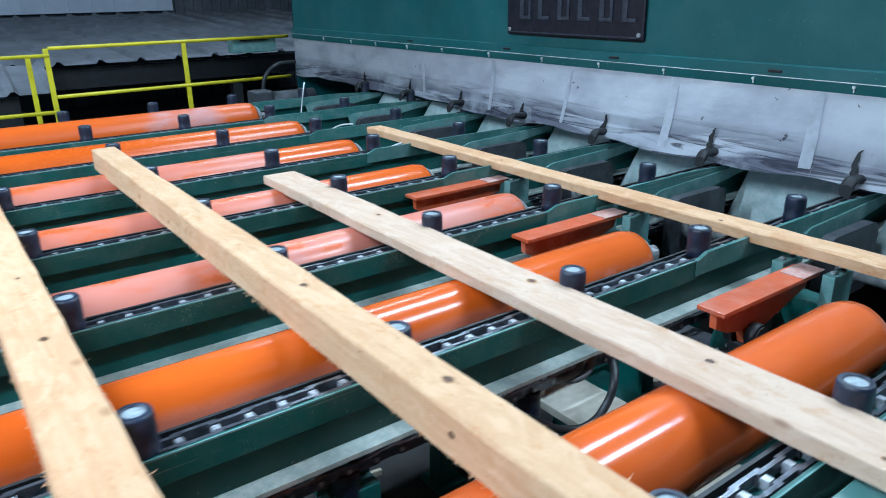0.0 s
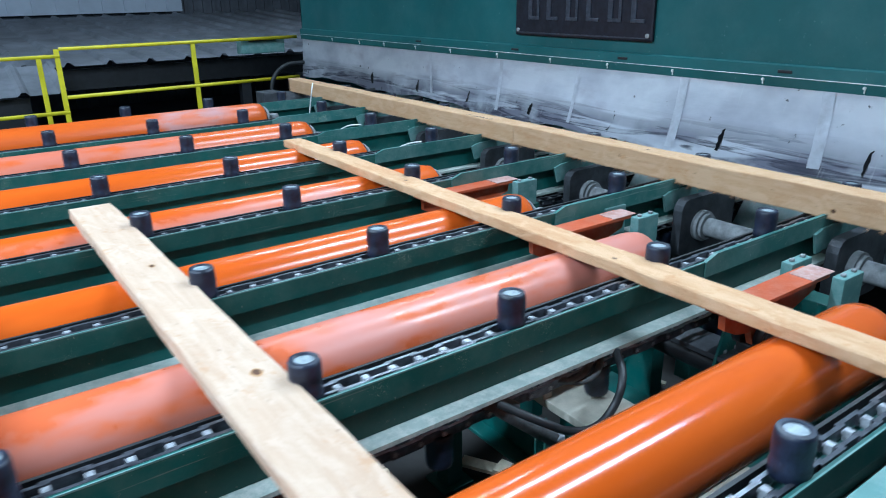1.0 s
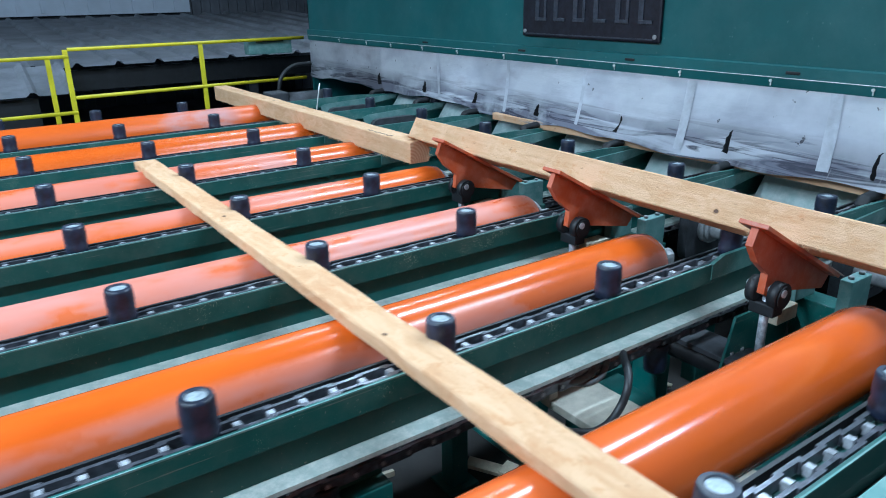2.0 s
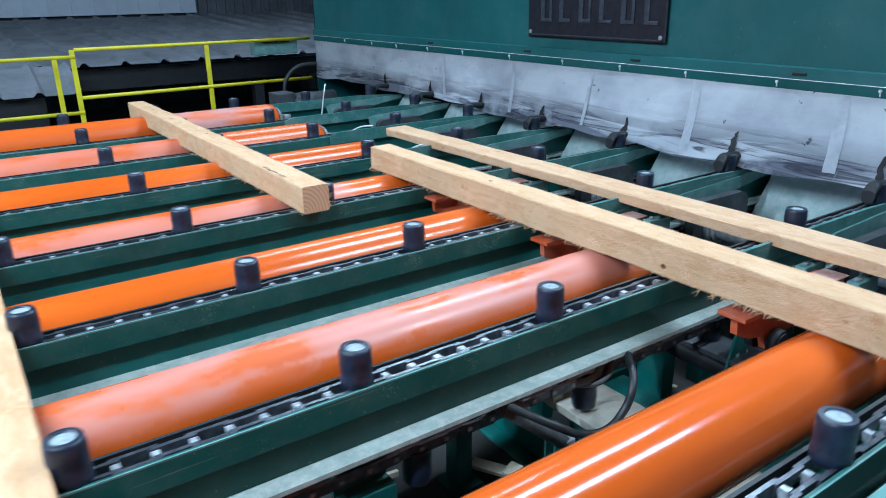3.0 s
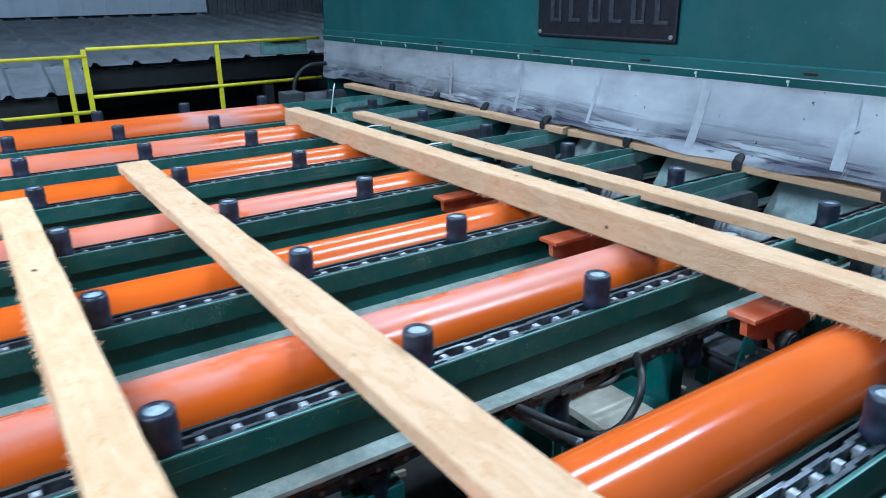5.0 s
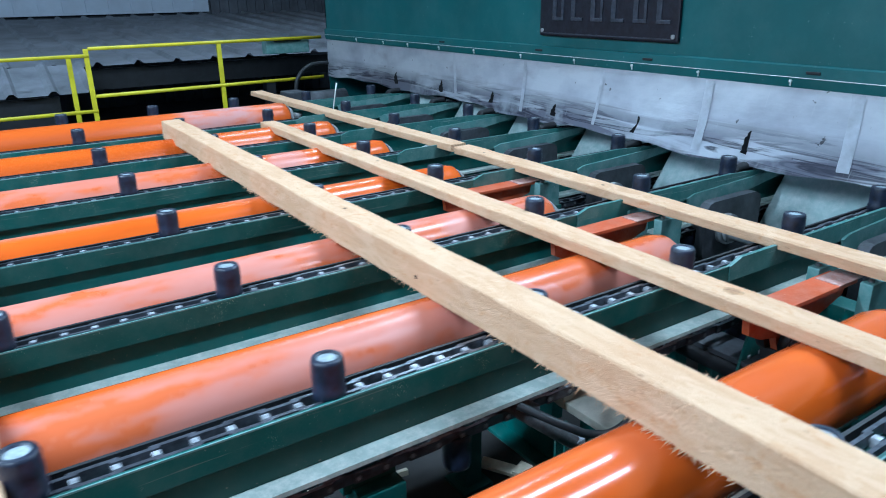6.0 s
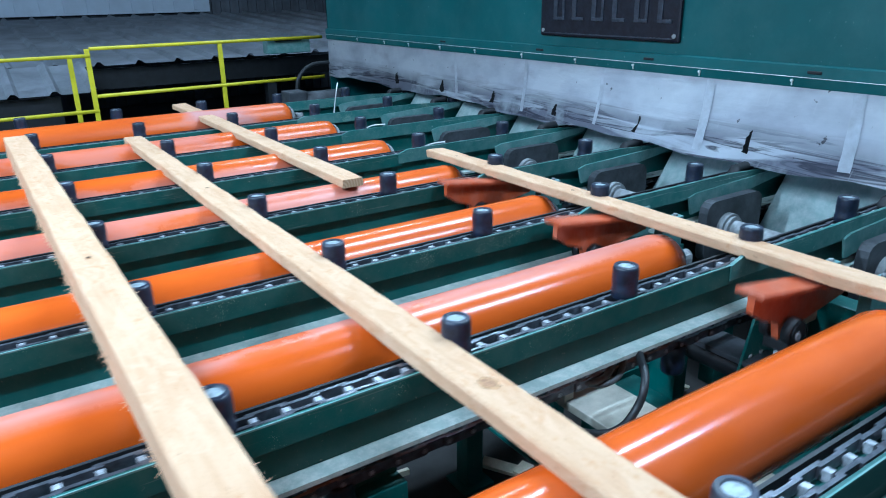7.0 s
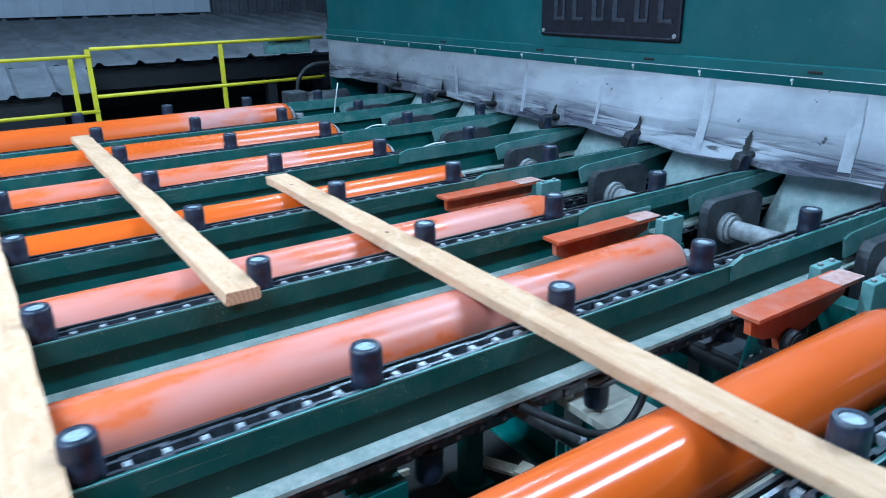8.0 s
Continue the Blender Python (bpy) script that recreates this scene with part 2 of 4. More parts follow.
GUARD = plain("dark_guard_steel", (0.060, 0.064, 0.074), 0.55, 0.1, 0.6, 14, 0.4)
# greasy black, also put in for shaded openings and the curtain's dark slits
BLACK = plain("black_grease_and_shade", (0.012, 0.013, 0.016), 0.55, 0, 0.5)
GREY_DARK = plain("dull_grey_steel", (0.13, 0.135, 0.14), 0.6, 0.1, 0.6, 24, 0.5)
RUBBER = plain("black_hose", (0.02, 0.022, 0.025), 0.5, 0, 0.4)
CONCRETE_DARK = plain("oil_stained_floor", (0.034, 0.032, 0.031), 0.8, 0, 0.6, 3, 0.5)
CREAM = plain("dusty_cream_steel", (0.50, 0.48, 0.40), 0.7, 0, 0.35, 9, 0.5)
SHEET = plain("galvanised_sheet", (0.42, 0.44, 0.49), 0.5, 0.2, 0.4, 2.5, 0.1)
DARK_WALL = plain("dark_sheet_wall", (0.11, 0.12, 0.145), 0.6, 0.2, 0.4, 3)
PALE_WALL = plain("pale_sheet_wall", (0.52, 0.58, 0.68), 0.5, 0.1, 0.15, 2)
PLATE = plain("cast_plate_dark", (0.018, 0.020, 0.032), 0.42, 0.3, 0.5, 30, 0.6)
PLATE_RELIEF = plain("cast_plate_relief", (0.060, 0.070, 0.095), 0.4, 0.3, 0.5, 30, 0.4)
CURTAIN = curtain_plastic("grey_pvc_curtain")
STRIP = plain("pale_strip", (0.66, 0.68, 0.74), 0.3, 0, 0.25, 12)
WHITE_DAB = plain("white_sealant", (0.75, 0.77, 0.76), 0.6)
WOOD_LIGHT = plain("dry_block", (0.55, 0.50, 0.38), 0.8)


# ---------- mesh helpers ----------
def box(bm, x0, y0, z0, x1, y1, z1, mat=0, bevel=0.0):
    vs = [bm.verts.new((x, y, z)) for x in (x0, x1) for y in (y0, y1) for z in (z0, z1)]
    quads = ((0, 1, 3, 2), (4, 6, 7, 5), (0, 4, 5, 1), (2, 3, 7, 6), (0, 2, 6, 4), (1, 5, 7, 3))
    fs = [bm.faces.new([vs[i] for i in q]) for q in quads]
    for f in fs:
        f.material_index = mat
    if bevel:
        es = list({e for f in fs for e in f.edges})
        bmesh.ops.bevel(bm, geom=es, offset=bevel, segments=2, profile=0.6, affect="EDGES", material=-1)
    return fs


def tube(bm, a, b, r0, r1=None, sides=16, mat=0, caps=True):
    """A round bar from a to b."""
    r1 = r0 if r1 is None else r1
    a, b = Vector(a), Vector(b)
    q = (b - a).to_track_quat("Z", "Y")
    rings = []
    for c, r in ((a, r0), (b, r1)):
        rings.append([bm.verts.new(c + q @ Vector((r * math.cos(k * math.tau / sides), r * math.sin(k * math.tau / sides), 0))) for k in range(sides)])
    for k in range(sides):
        f = bm.faces.new((rings[0][k], rings[0][(k + 1) % sides], rings[1][(k + 1) % sides], rings[1][k]))
        f.smooth, f.material_index = True, mat
    if caps:
        for ring in (rings[0][::-1], rings[1]):
            bm.faces.new(ring).material_index = mat


def lathe(bm, profile, axis="Z", sides=24, mats=None):
    """A turned body: profile of (radius, height), along z or x."""
    rings = []
    for r, h in profile:
        ring = []
        for k in range(sides):
            c, s = math.cos(k * math.tau / sides) * r, math.sin(k * math.tau / sides) * r
            ring.append(bm.verts.new((c, s, h) if axis == "Z" else (h, c, s)))
        rings.append(ring)
    for i in range(len(rings) - 1):
        for k in range(sides):
            f = bm.faces.new((rings[i][k], rings[i][(k + 1) % sides], rings[i + 1][(k + 1) % sides], rings[i + 1][k]))
            f.smooth = abs(profile[i][0] - profile[i + 1][0]) < 2.5 * abs(profile[i][1] - profile[i + 1][1]) + 1e-6
            f.material_index = mats[i] if mats else 0
    f = bm.faces.new(rings[0][::-1])
    f.material_index = mats[0] if mats else 0
    f = bm.faces.new(rings[-1])
    f.material_index = mats[-1] if mats else 0


def prism(bm, outline, y0, y1, mat=0):
    """An outline in x and z, pulled from y0 to y1."""
    front = [bm.verts.new((x, y0, z)) for x, z in outline]
    back = [bm.verts.new((x, y1, z)) for x, z in outline]
    n = len(outline)
    bm.faces.new(front).material_index = mat
    bm.faces.new(back[::-1]).material_index = mat
    for k in range(n):
        bm.faces.new((front[k], back[k], back[(k + 1) % n], front[(k + 1) % n])).material_index = mat


def mesh_of(name, bm, *materials):
    bmesh.ops.recalc_face_normals(bm, faces=bm.faces[:])
    me = bpy.data.meshes.new(name)
    bm.to_mesh(me)
    bm.free()
    for m in materials:
        me.materials.append(m)
    return me


def part(name, bm, material, parent, label="", kind=""):
    mats = material if isinstance(material, (list, tuple)) else [material]
    ob = new(name, bm if isinstance(bm, bpy.types.Mesh) else mesh_of(name, bm, *mats))
    ob.parent = parent
    return tagged(ob, label=label, kind=kind)


def thing(name, label, category, m=None, group="", kind=""):
    ob = new(name)
    ob.empty_display_size = 0.05
    if m is not None:
        ob.matrix_basis = m
    return tagged(ob, label, category, group, kind)


def solid(name, bm, material, label, category="", kind="structure", m=None):
    mats = material if isinstance(material, (list, tuple)) else [material]
    ob = new(name, mesh_of(name, bm, *mats))
    if m is not None:
        ob.matrix_basis = m
    return tagged(ob, label, category, "", kind)


def hose(name, points, r, material, parent=None, label="", category=""):
    cu = bpy.data.curves.new(name, "CURVE")
    cu.dimensions, cu.bevel_depth, cu.bevel_resolution, cu.resolution_u = "3D", r, 3, 10
    sp = cu.splines.new("BEZIER")
    sp.bezier_points.add(len(points) - 1)
    for bp, p in zip(sp.bezier_points, points):
        bp.co, bp.handle_left_type, bp.handle_right_type = p, "AUTO", "AUTO"
    cu.materials.append(material)
    ob = new(name, cu)
    ob.parent = parent
    return tagged(ob, label, category)


# ---------- plan ----------
RAIL_Y = [0.470, 1.155, 1.761, 2.370, 2.988, 3.600, 4.219, 4.845]
ROLLS = [(0.700, 1.000), (1.405, 1.000), (1.990, 1.000), (2.600, 1.003), (3.245, 1.017), (3.880, 1.030), (4.560, 1.058)]
ROLL_R = 0.100
X_HEAD, PITCH, SECTIONS, TURN_R = -6.0345, 0.525, 50, 0.095
X_TAIL = X_HEAD + (PITCH * SECTIONS - math.tau * TURN_R) / 2
CHAIN_Z = 0.985
SPEED, LUG_X = 0.7357, 1.2185
HOOD_X = 2.85

# ---------- the hall ----------
bm = bmesh.new()
box(bm, -9, -6, -0.2, 14, 16, 0.0)
solid("floor", bm, CONCRETE_DARK, "dark oil-stained concrete mill floor", "floor")
for name, b in (("wall_south", (-9, -6.2, 0, 14, -6, 6)), ("wall_west", (-9.2, -6, 0, -9, 16, 6)), ("wall_east", (14, -6, 0, 14.2, 16, 6))):
    bm = bmesh.new()
    box(bm, *b)
    solid(name, bm, DARK_WALL, "dark sheet-metal mill wall", "wall")
bm = bmesh.new()
box(bm, -9, -6, 6, 14, 16, 6.2)
solid("ceiling", bm, DARK_WALL, "dark mill roof lining", "ceiling")


def ribbed_sheet(bm, x0, x1, pitch, rib, a, b, thick=0.004):
    """A sheet with raised ribs across x, from edge a to edge b (y, z)."""
    xs = []
    x = x0
    while x < x1:
        xs += [(x, 0), (x + pitch - 0.09, 0), (x + pitch - 0.06, rib), (x + pitch - 0.03, rib)]
        x += pitch
    rows = []
    steps = 6
    for i in range(steps + 1):
        f = i / steps
        rows.append([bm.verts.new((px, a[0] + (b[0] - a[0]) * f, a[1] + (b[1] - a[1]) * f + pz)) for px, pz in xs])
    for i in range(steps):
        for j in range(len(xs) - 1):
            bm.faces.new((rows[i][j], rows[i][j + 1], rows[i + 1][j + 1], rows[i + 1][j]))
    bmesh.ops.solidify(bm, geom=bm.faces[:], thickness=thick)


# north wall: dark ribbed sheet with a pale panel over it
bm = bmesh.new()
box(bm, -9, 13.0, 0, 14, 13.2, 6)
for k in range(70):
    box(bm, 2.0 + k * 0.16, 12.965, 0, 2.05 + k * 0.16, 13.0, 6)
solid("wall_north", bm, DARK_WALL, "dark ribbed sheet-metal wall", "wall")
bm = bmesh.new()
box(bm, -4, 12.86, 1.46, 3.85, 12.9, 3.2)
for k in range(24):
    box(bm, -4 + k * 0.33, 12.845, 1.5, -3.96 + k * 0.33, 12.86, 3.2)
solid("wall_panel", bm, PALE_WALL, "pale blue-grey ribbed wall panel", "wall")

# ribbed roofing sheets behind the railing
roof = thing("sheet_roof", "low roof of grey ribbed galvanised sheets", "roof")
bm = bmesh.new()
ribbed_sheet(bm, -3.5, 5.4, 0.36, 0.035, (7.4, 1.13), (12.7, 1.42))
part("sheet", bm, SHEET, roof)
# black strip that stands for the shaded opening under the sheets
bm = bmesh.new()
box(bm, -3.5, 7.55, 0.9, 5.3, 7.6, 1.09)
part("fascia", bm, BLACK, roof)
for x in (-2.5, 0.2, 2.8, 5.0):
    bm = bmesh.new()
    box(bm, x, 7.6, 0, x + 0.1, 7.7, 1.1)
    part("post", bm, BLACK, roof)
low = thing("low_sheet_roof", "small ribbed sheet roof below the railing", "roof")
bm = bmesh.new()
ribbed_sheet(bm, -2.6, 0.82, 0.3, 0.03, (6.65, 0.985), (7.25, 1.17))
part("sheet", bm, SHEET, low)
# black panel that fills the dark opening below the small roof with shade
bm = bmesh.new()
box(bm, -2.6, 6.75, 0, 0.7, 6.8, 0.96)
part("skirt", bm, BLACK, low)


# ---------- yellow railing ----------
rail = thing("guard_railing", "yellow painted steel guard railing", "railing")
RY = 6.35


def rail_bar(name, a, b, w=0.0185):
    bm = bmesh.new()
    a, b = Vector(a), Vector(b)
    d = b - a
    if abs(d.z) > abs(d.x):
        box(bm, a.x - w, a.y - w * 0.7, a.z, a.x + w, a.y + w * 0.7, b.z, bevel=0.004)
    else:
        tube(bm, a, b, w, sides=4)
        bmesh.ops.rotate(bm, verts=bm.verts[:], cent=(a + b) / 2, matrix=Matrix.Rotation(radians(45), 3, (b - a).normalized()))
    part(name, bm, YELLOW, rail)


rail_bar("top_rail", (0.92, RY, 1.352), (2.90, RY, 1.352))
rail_bar("mid_rail", (0.92, RY, 0.985), (2.90, RY, 0.995))
rail_bar("post", (0.90, RY, 0.0), (0.90, RY, 1.352))
rail_bar("post", (1.945, RY, 0.0), (1.945, RY, 1.352))
rail_bar("post", (0.80, RY + 0.25, 0.0), (0.80, RY + 0.25, 1.29))
rail_bar("top_rail", (-2.4, RY, 1.30), (0.92, RY, 1.30))
rail_bar("mid_rail", (-2.4, RY, 0.87), (0.92, RY, 0.87))
rail_bar("post", (-0.9, RY, 0.0), (-0.9, RY, 1.30))

# green junction box on the railing
jb = thing("junction_box", "teal steel junction box behind the railing", "electrical box")
bm = bmesh.new()
box(bm, 2.39, 6.40, 1.22, 2.80, 6.52, 1.345, bevel=0.006)
part("body", bm, GREEN_DUSTY, jb)
bm = bmesh.new()
box(bm, 2.46, 6.395, 1.325, 2.72, 6.525, 1.352, bevel=0.003)
part("lid", bm, BLACK, jb)

# ---------- trimmer housing ----------
hood = thing("machine_hood", "teal painted steel hood of the trimming machine", "machine hood")
Y0H, Y1H = -3.2, 6.11
bm = bmesh.new()
box(bm, HOOD_X, Y0H, 1.435, HOOD_X + 0.012, Y1H, 2.6)
part("front_panel", bm, HOOD, hood)
bm = bmesh.new()
prism(bm, [(HOOD_X - 0.012, 1.345), (HOOD_X - 0.020, 1.385), (HOOD_X - 0.018, 1.431), (HOOD_X - 0.001, 1.436), (HOOD_X - 0.001, 1.428), (HOOD_X - 0.008, 1.385), (HOOD_X - 0.002, 1.345)], Y0H, Y1H)
part("bottom_lip", bm, HOOD, hood)
bm = bmesh.new()
tube(bm, (HOOD_X - 0.021, Y0H, 1.386), (HOOD_X - 0.021, Y1H, 1.386), 0.0016, sides=6)
part("weld_bead", bm, WHITE_DAB, hood)
bm = bmesh.new()
box(bm, HOOD_X, Y1H - 0.012, 0.2, 7.4, Y1H, 2.6)
part("end_panel", bm, HOOD, hood)
bm = bmesh.new()
box(bm, HOOD_X, Y0H, 0.0, 7.4, Y0H + 0.012, 2.6)
part("end_panel", bm, HOOD, hood)
bm = bmesh.new()
box(bm, HOOD_X, Y0H, 2.6, 7.412, Y1H, 2.612)
part("top_panel", bm, HOOD, hood)
bm = bmesh.new()
box(bm, 7.4, Y0H, 0.0, 7.412, Y1H, 2.6)
part("back_panel", bm, HOOD, hood)
rng = random.Random(4)
for y in [1.30 + 0.42 * k + rng.uniform(-0.05, 0.05) for k in range(11)]:
    bm = bmesh.new()
    tube(bm, (HOOD_X - 0.026, y, 1.372), (HOOD_X - 0.016, y, 1.372), 0.006, sides=8)
    box(bm, HOOD_X - 0.021, y - 0.002, 1.352, HOOD_X - 0.016, y + 0.002, 1.372)
    part("rivet", bm, WHITE_DAB, hood)
for y in (0.9, 1.56, 2.4, 3.2, 4.2):
    bm = bmesh.new()
    box(bm, HOOD_X - 0.024, y, 1.402, HOOD_X - 0.012, y + 0.06, 1.414, bevel=0.003)
    part("slot_plug", bm, BLACK, hood)

# cast name plate with raised plain bars in place of letters
plate = thing("name_plate", "dark cast-metal name plate with raised marks on the hood", "plate")
bm = bmesh.new()
box(bm, HOOD_X - 0.018, 2.262, 1.49, HOOD_X - 0.001, 3.232, 1.83, bevel=0.012)
part("plate", bm, PLATE, plate)
bm = bmesh.new()
for za, zb, ya, yb in ((1.502, 1.508, 2.30, 3.20), (1.808, 1.814, 2.30, 3.20)):
    box(bm, HOOD_X - 0.022, ya, za, HOOD_X - 0.017, yb, zb)
part("rim", bm, PLATE_RELIEF, plate)
for k in range(6):
    y = 3.12 - k * 0.145
    bm = bmesh.new()
    box(bm, HOOD_X - 0.024, y - 0.085, 1.575, HOOD_X - 0.017, y, 1.592, bevel=0.002)
    box(bm, HOOD_X - 0.024, y - 0.030, 1.592, HOOD_X - 0.017, y, 1.745, bevel=0.002)
    if k % 2 == 0:
        box(bm, HOOD_X - 0.024, y - 0.085, 1.592, HOOD_X - 0.017, y - 0.068, 1.745, bevel=0.002)
    part("raised_mark", bm, PLATE_RELIEF, plate)
for y, z in ((2.29, 1.518), (3.205, 1.518)):
    bm = bmesh.new()
    tube(bm, (HOOD_X - 0.024, y, z), (HOOD_X - 0.012, y, z), 0.011, sides=10)
    part("screw", bm, STEEL, plate)

# ---------- plastic curtain ----------
curtain = thing("plastic_curtain", "cloudy grey plastic curtain hanging below the hood", "curtain")


def lean_at(y):
    """How far the sheet is pushed out at its foot: upright at the far end, out over the chains nearer by."""
    return 0.012 + 0.140 * min(1.0, max(0.0, (4.35 - y) / 1.9))


def fall(y, f):
    """A point of the sheet below its hinge, f from 0 at the top to 1 at the foot."""
    sway = 0.004 * f * (math.sin(y * 5.1) + 0.6 * math.sin(y * 11.3 + 1))
    foot = 0.338 + 0.010 * math.sin(y * 4.3) + 0.006 * math.sin(y * 13.0)
    return -lean_at(y) * (0.62 * f + 0.38 * f * f) + sway, -foot * f


def curtain_sheet(y0, y1):
    bm = bmesh.new()
    n = max(4, int((y1 - y0) / 0.05))
    grid = []
    for i in range(n + 1):
        y = y0 + (y1 - y0) * i / n
        grid.append([])
        for j in range(13):
            x, z = fall(y, j / 12)
            grid[-1].append(bm.verts.new((x, y, z)))
    for i in range(n):
        for j in range(12):
            bm.faces.new((grid[i][j], grid[i][j + 1], grid[i + 1][j + 1], grid[i + 1][j]))
    bmesh.ops.solidify(bm, geom=bm.faces[:], thickness=0.004)
    return bm


HINGE = (HOOD_X - 0.004, 1.370)
FLAPS = []
edges = [Y0H + 0.02, -0.6] + RAIL_Y + [5.45, Y1H - 0.01]
for a, b in zip(edges, edges[1:]):
    ob = part("curtain_strip", curtain_sheet(a, b + 0.0005), CURTAIN, curtain)
    ob.matrix_basis = pose(HINGE[0], 0, HINGE[1])
    FLAPS.append((ob, a, b))
    # pale mending bands
    for y, w in ((1.40, 0.050), (2.06, 0.045), (2.72, 0.024), (3.35, 0.030), (4.1, 0.03)):
        if a < y < b:
            bm = bmesh.new()
            rows = []
            for i in range(11):
                f = (i + 1) / 12
                yc = y - 0.05 * i / 10
                half = w * (0.5 + 0.02 * math.sin(i * 2.1 + y))
                rows.append([])
                for e in (-1, 1):
                    x, z = fall(yc + e * half, f)
                    rows[-1].append(bm.verts.new((x - 0.0062, yc + e * half, z)))
            for r0, r1 in zip(rows, rows[1:]):
                bm.faces.new((r0[0], r0[1], r1[1], r1[0]))
            bmesh.ops.solidify(bm, geom=bm.faces[:], thickness=0.001)
            part("mending_band", bm, STRIP, ob, "pale mending band")

# at each rail a torn slit, and a black rubber tongue that trails on the chain
SLITS, TONGUES = [], []
rng = random.Random(31)
for k, y in enumerate(RAIL_Y[1:]):
    # ragged black sliver put in for the dark seen through the open slit
    bm = bmesh.new()
    hook = (0.030, 0.022, -0.026, 0.012, -0.010, 0.012, 0.020)[k]
    tall = (0.105, 0.100, 0.085, 0.065, 0.070, 0.080, 0.085)[k]
    prev = None
    for i in range(9):
        f = i / 8
        w = 0.016 * (1 - f) ** 0.8 * rng.uniform(0.65, 1.25) + 0.0022
        dy = hook * (f - 0.9 * f ** 3) + rng.uniform(-0.003, 0.003)
        cur = [bm.verts.new((0, dy - w, tall * f)), bm.verts.new((0, dy + w, tall * f))]
        if prev:
            bm.faces.new((prev[0], prev[1], cur[1], cur[0]))
        prev = cur
    bmesh.ops.solidify(bm, geom=bm.faces[:], thickness=0.004)
    foot = 0.300
    x, z = fall(y, foot / 0.338)
    ob = part("torn_flap", bm, BLACK, curtain, "ragged black sliver standing for the dark open slit")
    slant = math.degrees(math.atan2(lean_at(y), 0.338))
    SLITS.append((ob, (HINGE[0] + x - 0.009, y + 0.010, HINGE[1] - foot), slant))
    bm = bmesh.new()
    length = 0.12
    rings = []
    for i in range(10):
        f = i / 9
        half, high = 0.027 * (1 - 0.12 * f), 0.020 - 0.006 * f
        bend = -0.030 * max(0.0, (f - 0.75) / 0.25) ** 2
        ring = []
        for a in range(10):
            c, sn = math.cos(a * math.tau / 10), math.sin(a * math.tau / 10)
            ring.append(bm.verts.new((-length * f, half * c, bend + high * sn - (0.018 * f if sn < -0.3 and f > 0.8 else 0))))
        rings.append(ring)
    for r0, r1 in zip(rings, rings[1:]):
        for a in range(10):
            bm.faces.new((r0[a], r0[(a + 1) % 10], r1[(a + 1) % 10], r1[a])).smooth = True
    bm.faces.new(rings[0])
    bm.faces.new(rings[-1][::-1])
    ob = part("rubber_tongue", bm, BLACK, curtain, "black rubber tongue trailing on the chain")
    TONGUES.append((ob, y - 0.006, min(0.0, lean_at(y) - 0.120)))

# apron sheet below the curtain, between the rails
apron = thing("apron_plate", "pale dusty green steel apron below the curtain", "machine panel")
for a, b in zip(RAIL_Y, RAIL_Y[1:]):
    bm = bmesh.new()
    prism(bm, [(2.945, 0.990), (2.955, 0.995), (2.775, 0.74), (2.765, 0.745)], a + 0.03, b - 0.062)
    part("panel", bm, APRON, apron)

# ---------- chain rails ----------
XR0, XR1 = X_HEAD + 0.15, X_TAIL - 0.15


def chain_rail():
    ob = thing("chain_rail", "green steel channel rail carrying a lug chain", "conveyor rail", group="chain rails of the deck")
    bm = bmesh.new()
    box(bm, XR0, -0.018, 0.858, XR1, -0.006, 0.947)
    part("web", bm, GREEN_DARK, ob)
    bm = bmesh.new()
    box(bm, XR0, -0.038, 0.946, XR1, 0.034, 0.958)
    part("top_flange", bm, GREEN_DARK, ob)
    bm = bmesh.new()
    box(bm, XR0, -0.064, 0.848, XR1, 0.020, 0.859)
    part("bottom_flange", bm, FLANGE, ob, "flange in a pale green that stands for the light on it")
    bm = bmesh.new()
    box(bm, XR0, -0.046, 0.942, 1.72, -0.036, 1.001, bevel=0.002)
    part("side_bar", bm, GREEN, ob)
    bm = bmesh.new()
    box(bm, XR0, -0.0465, 0.9985, 1.70, -0.0432, 1.0022)
    part("worn_edge", bm, GREEN_DUSTY, ob, "pale line along the top edge")
    bm = bmesh.new()
    box(bm, XR0, 0.026, 0.958, XR1, 0.034, 0.999)
    part("back_bar", bm, BLACK, ob)
    bm = bmesh.new()
    prism(bm, [(1.70, 0.955), (1.70, 1.000), (1.75, 1.018), (2.55, 1.018), (2.93, 0.998), (2.90, 0.955)], -0.050, -0.038)
    prism(bm, [(2.90, 0.955), (2.93, 0.998), (XR1, 0.998), (XR1, 0.955)], -0.050, -0.038)
    part("guard_plate", bm, GREEN_FILM, ob)
    bm = bmesh.new()
    prism(bm, [(2.30, 0.893), (2.28, 0.962), (2.32, 0.975), (2.93, 0.999), (2.915, 0.972), (2.62, 0.928)], -0.060, -0.051)
    part("tab_plate", bm, GREEN_DUSTY, ob)
    for x in (-5.2, -3.4, -1.4, 0.53, 2.62, 4.6, 6.2):
        bm = bmesh.new()
        box(bm, x, -0.035, 0.0, x + 0.11, 0.045, 0.74, bevel=0.003)
        box(bm, x - 0.02, 0.010, 0.73, x + 0.11, 0.045, 0.835, bevel=0.003)
        part("leg", bm, GREEN_DARK, ob)
    return ob


first_rail = chain_rail()
first_rail.matrix_basis = pose(0, RAIL_Y[0], 0)
for y in RAIL_Y[1:]:
    copy_thing(first_rail, pose(0, y, 0))

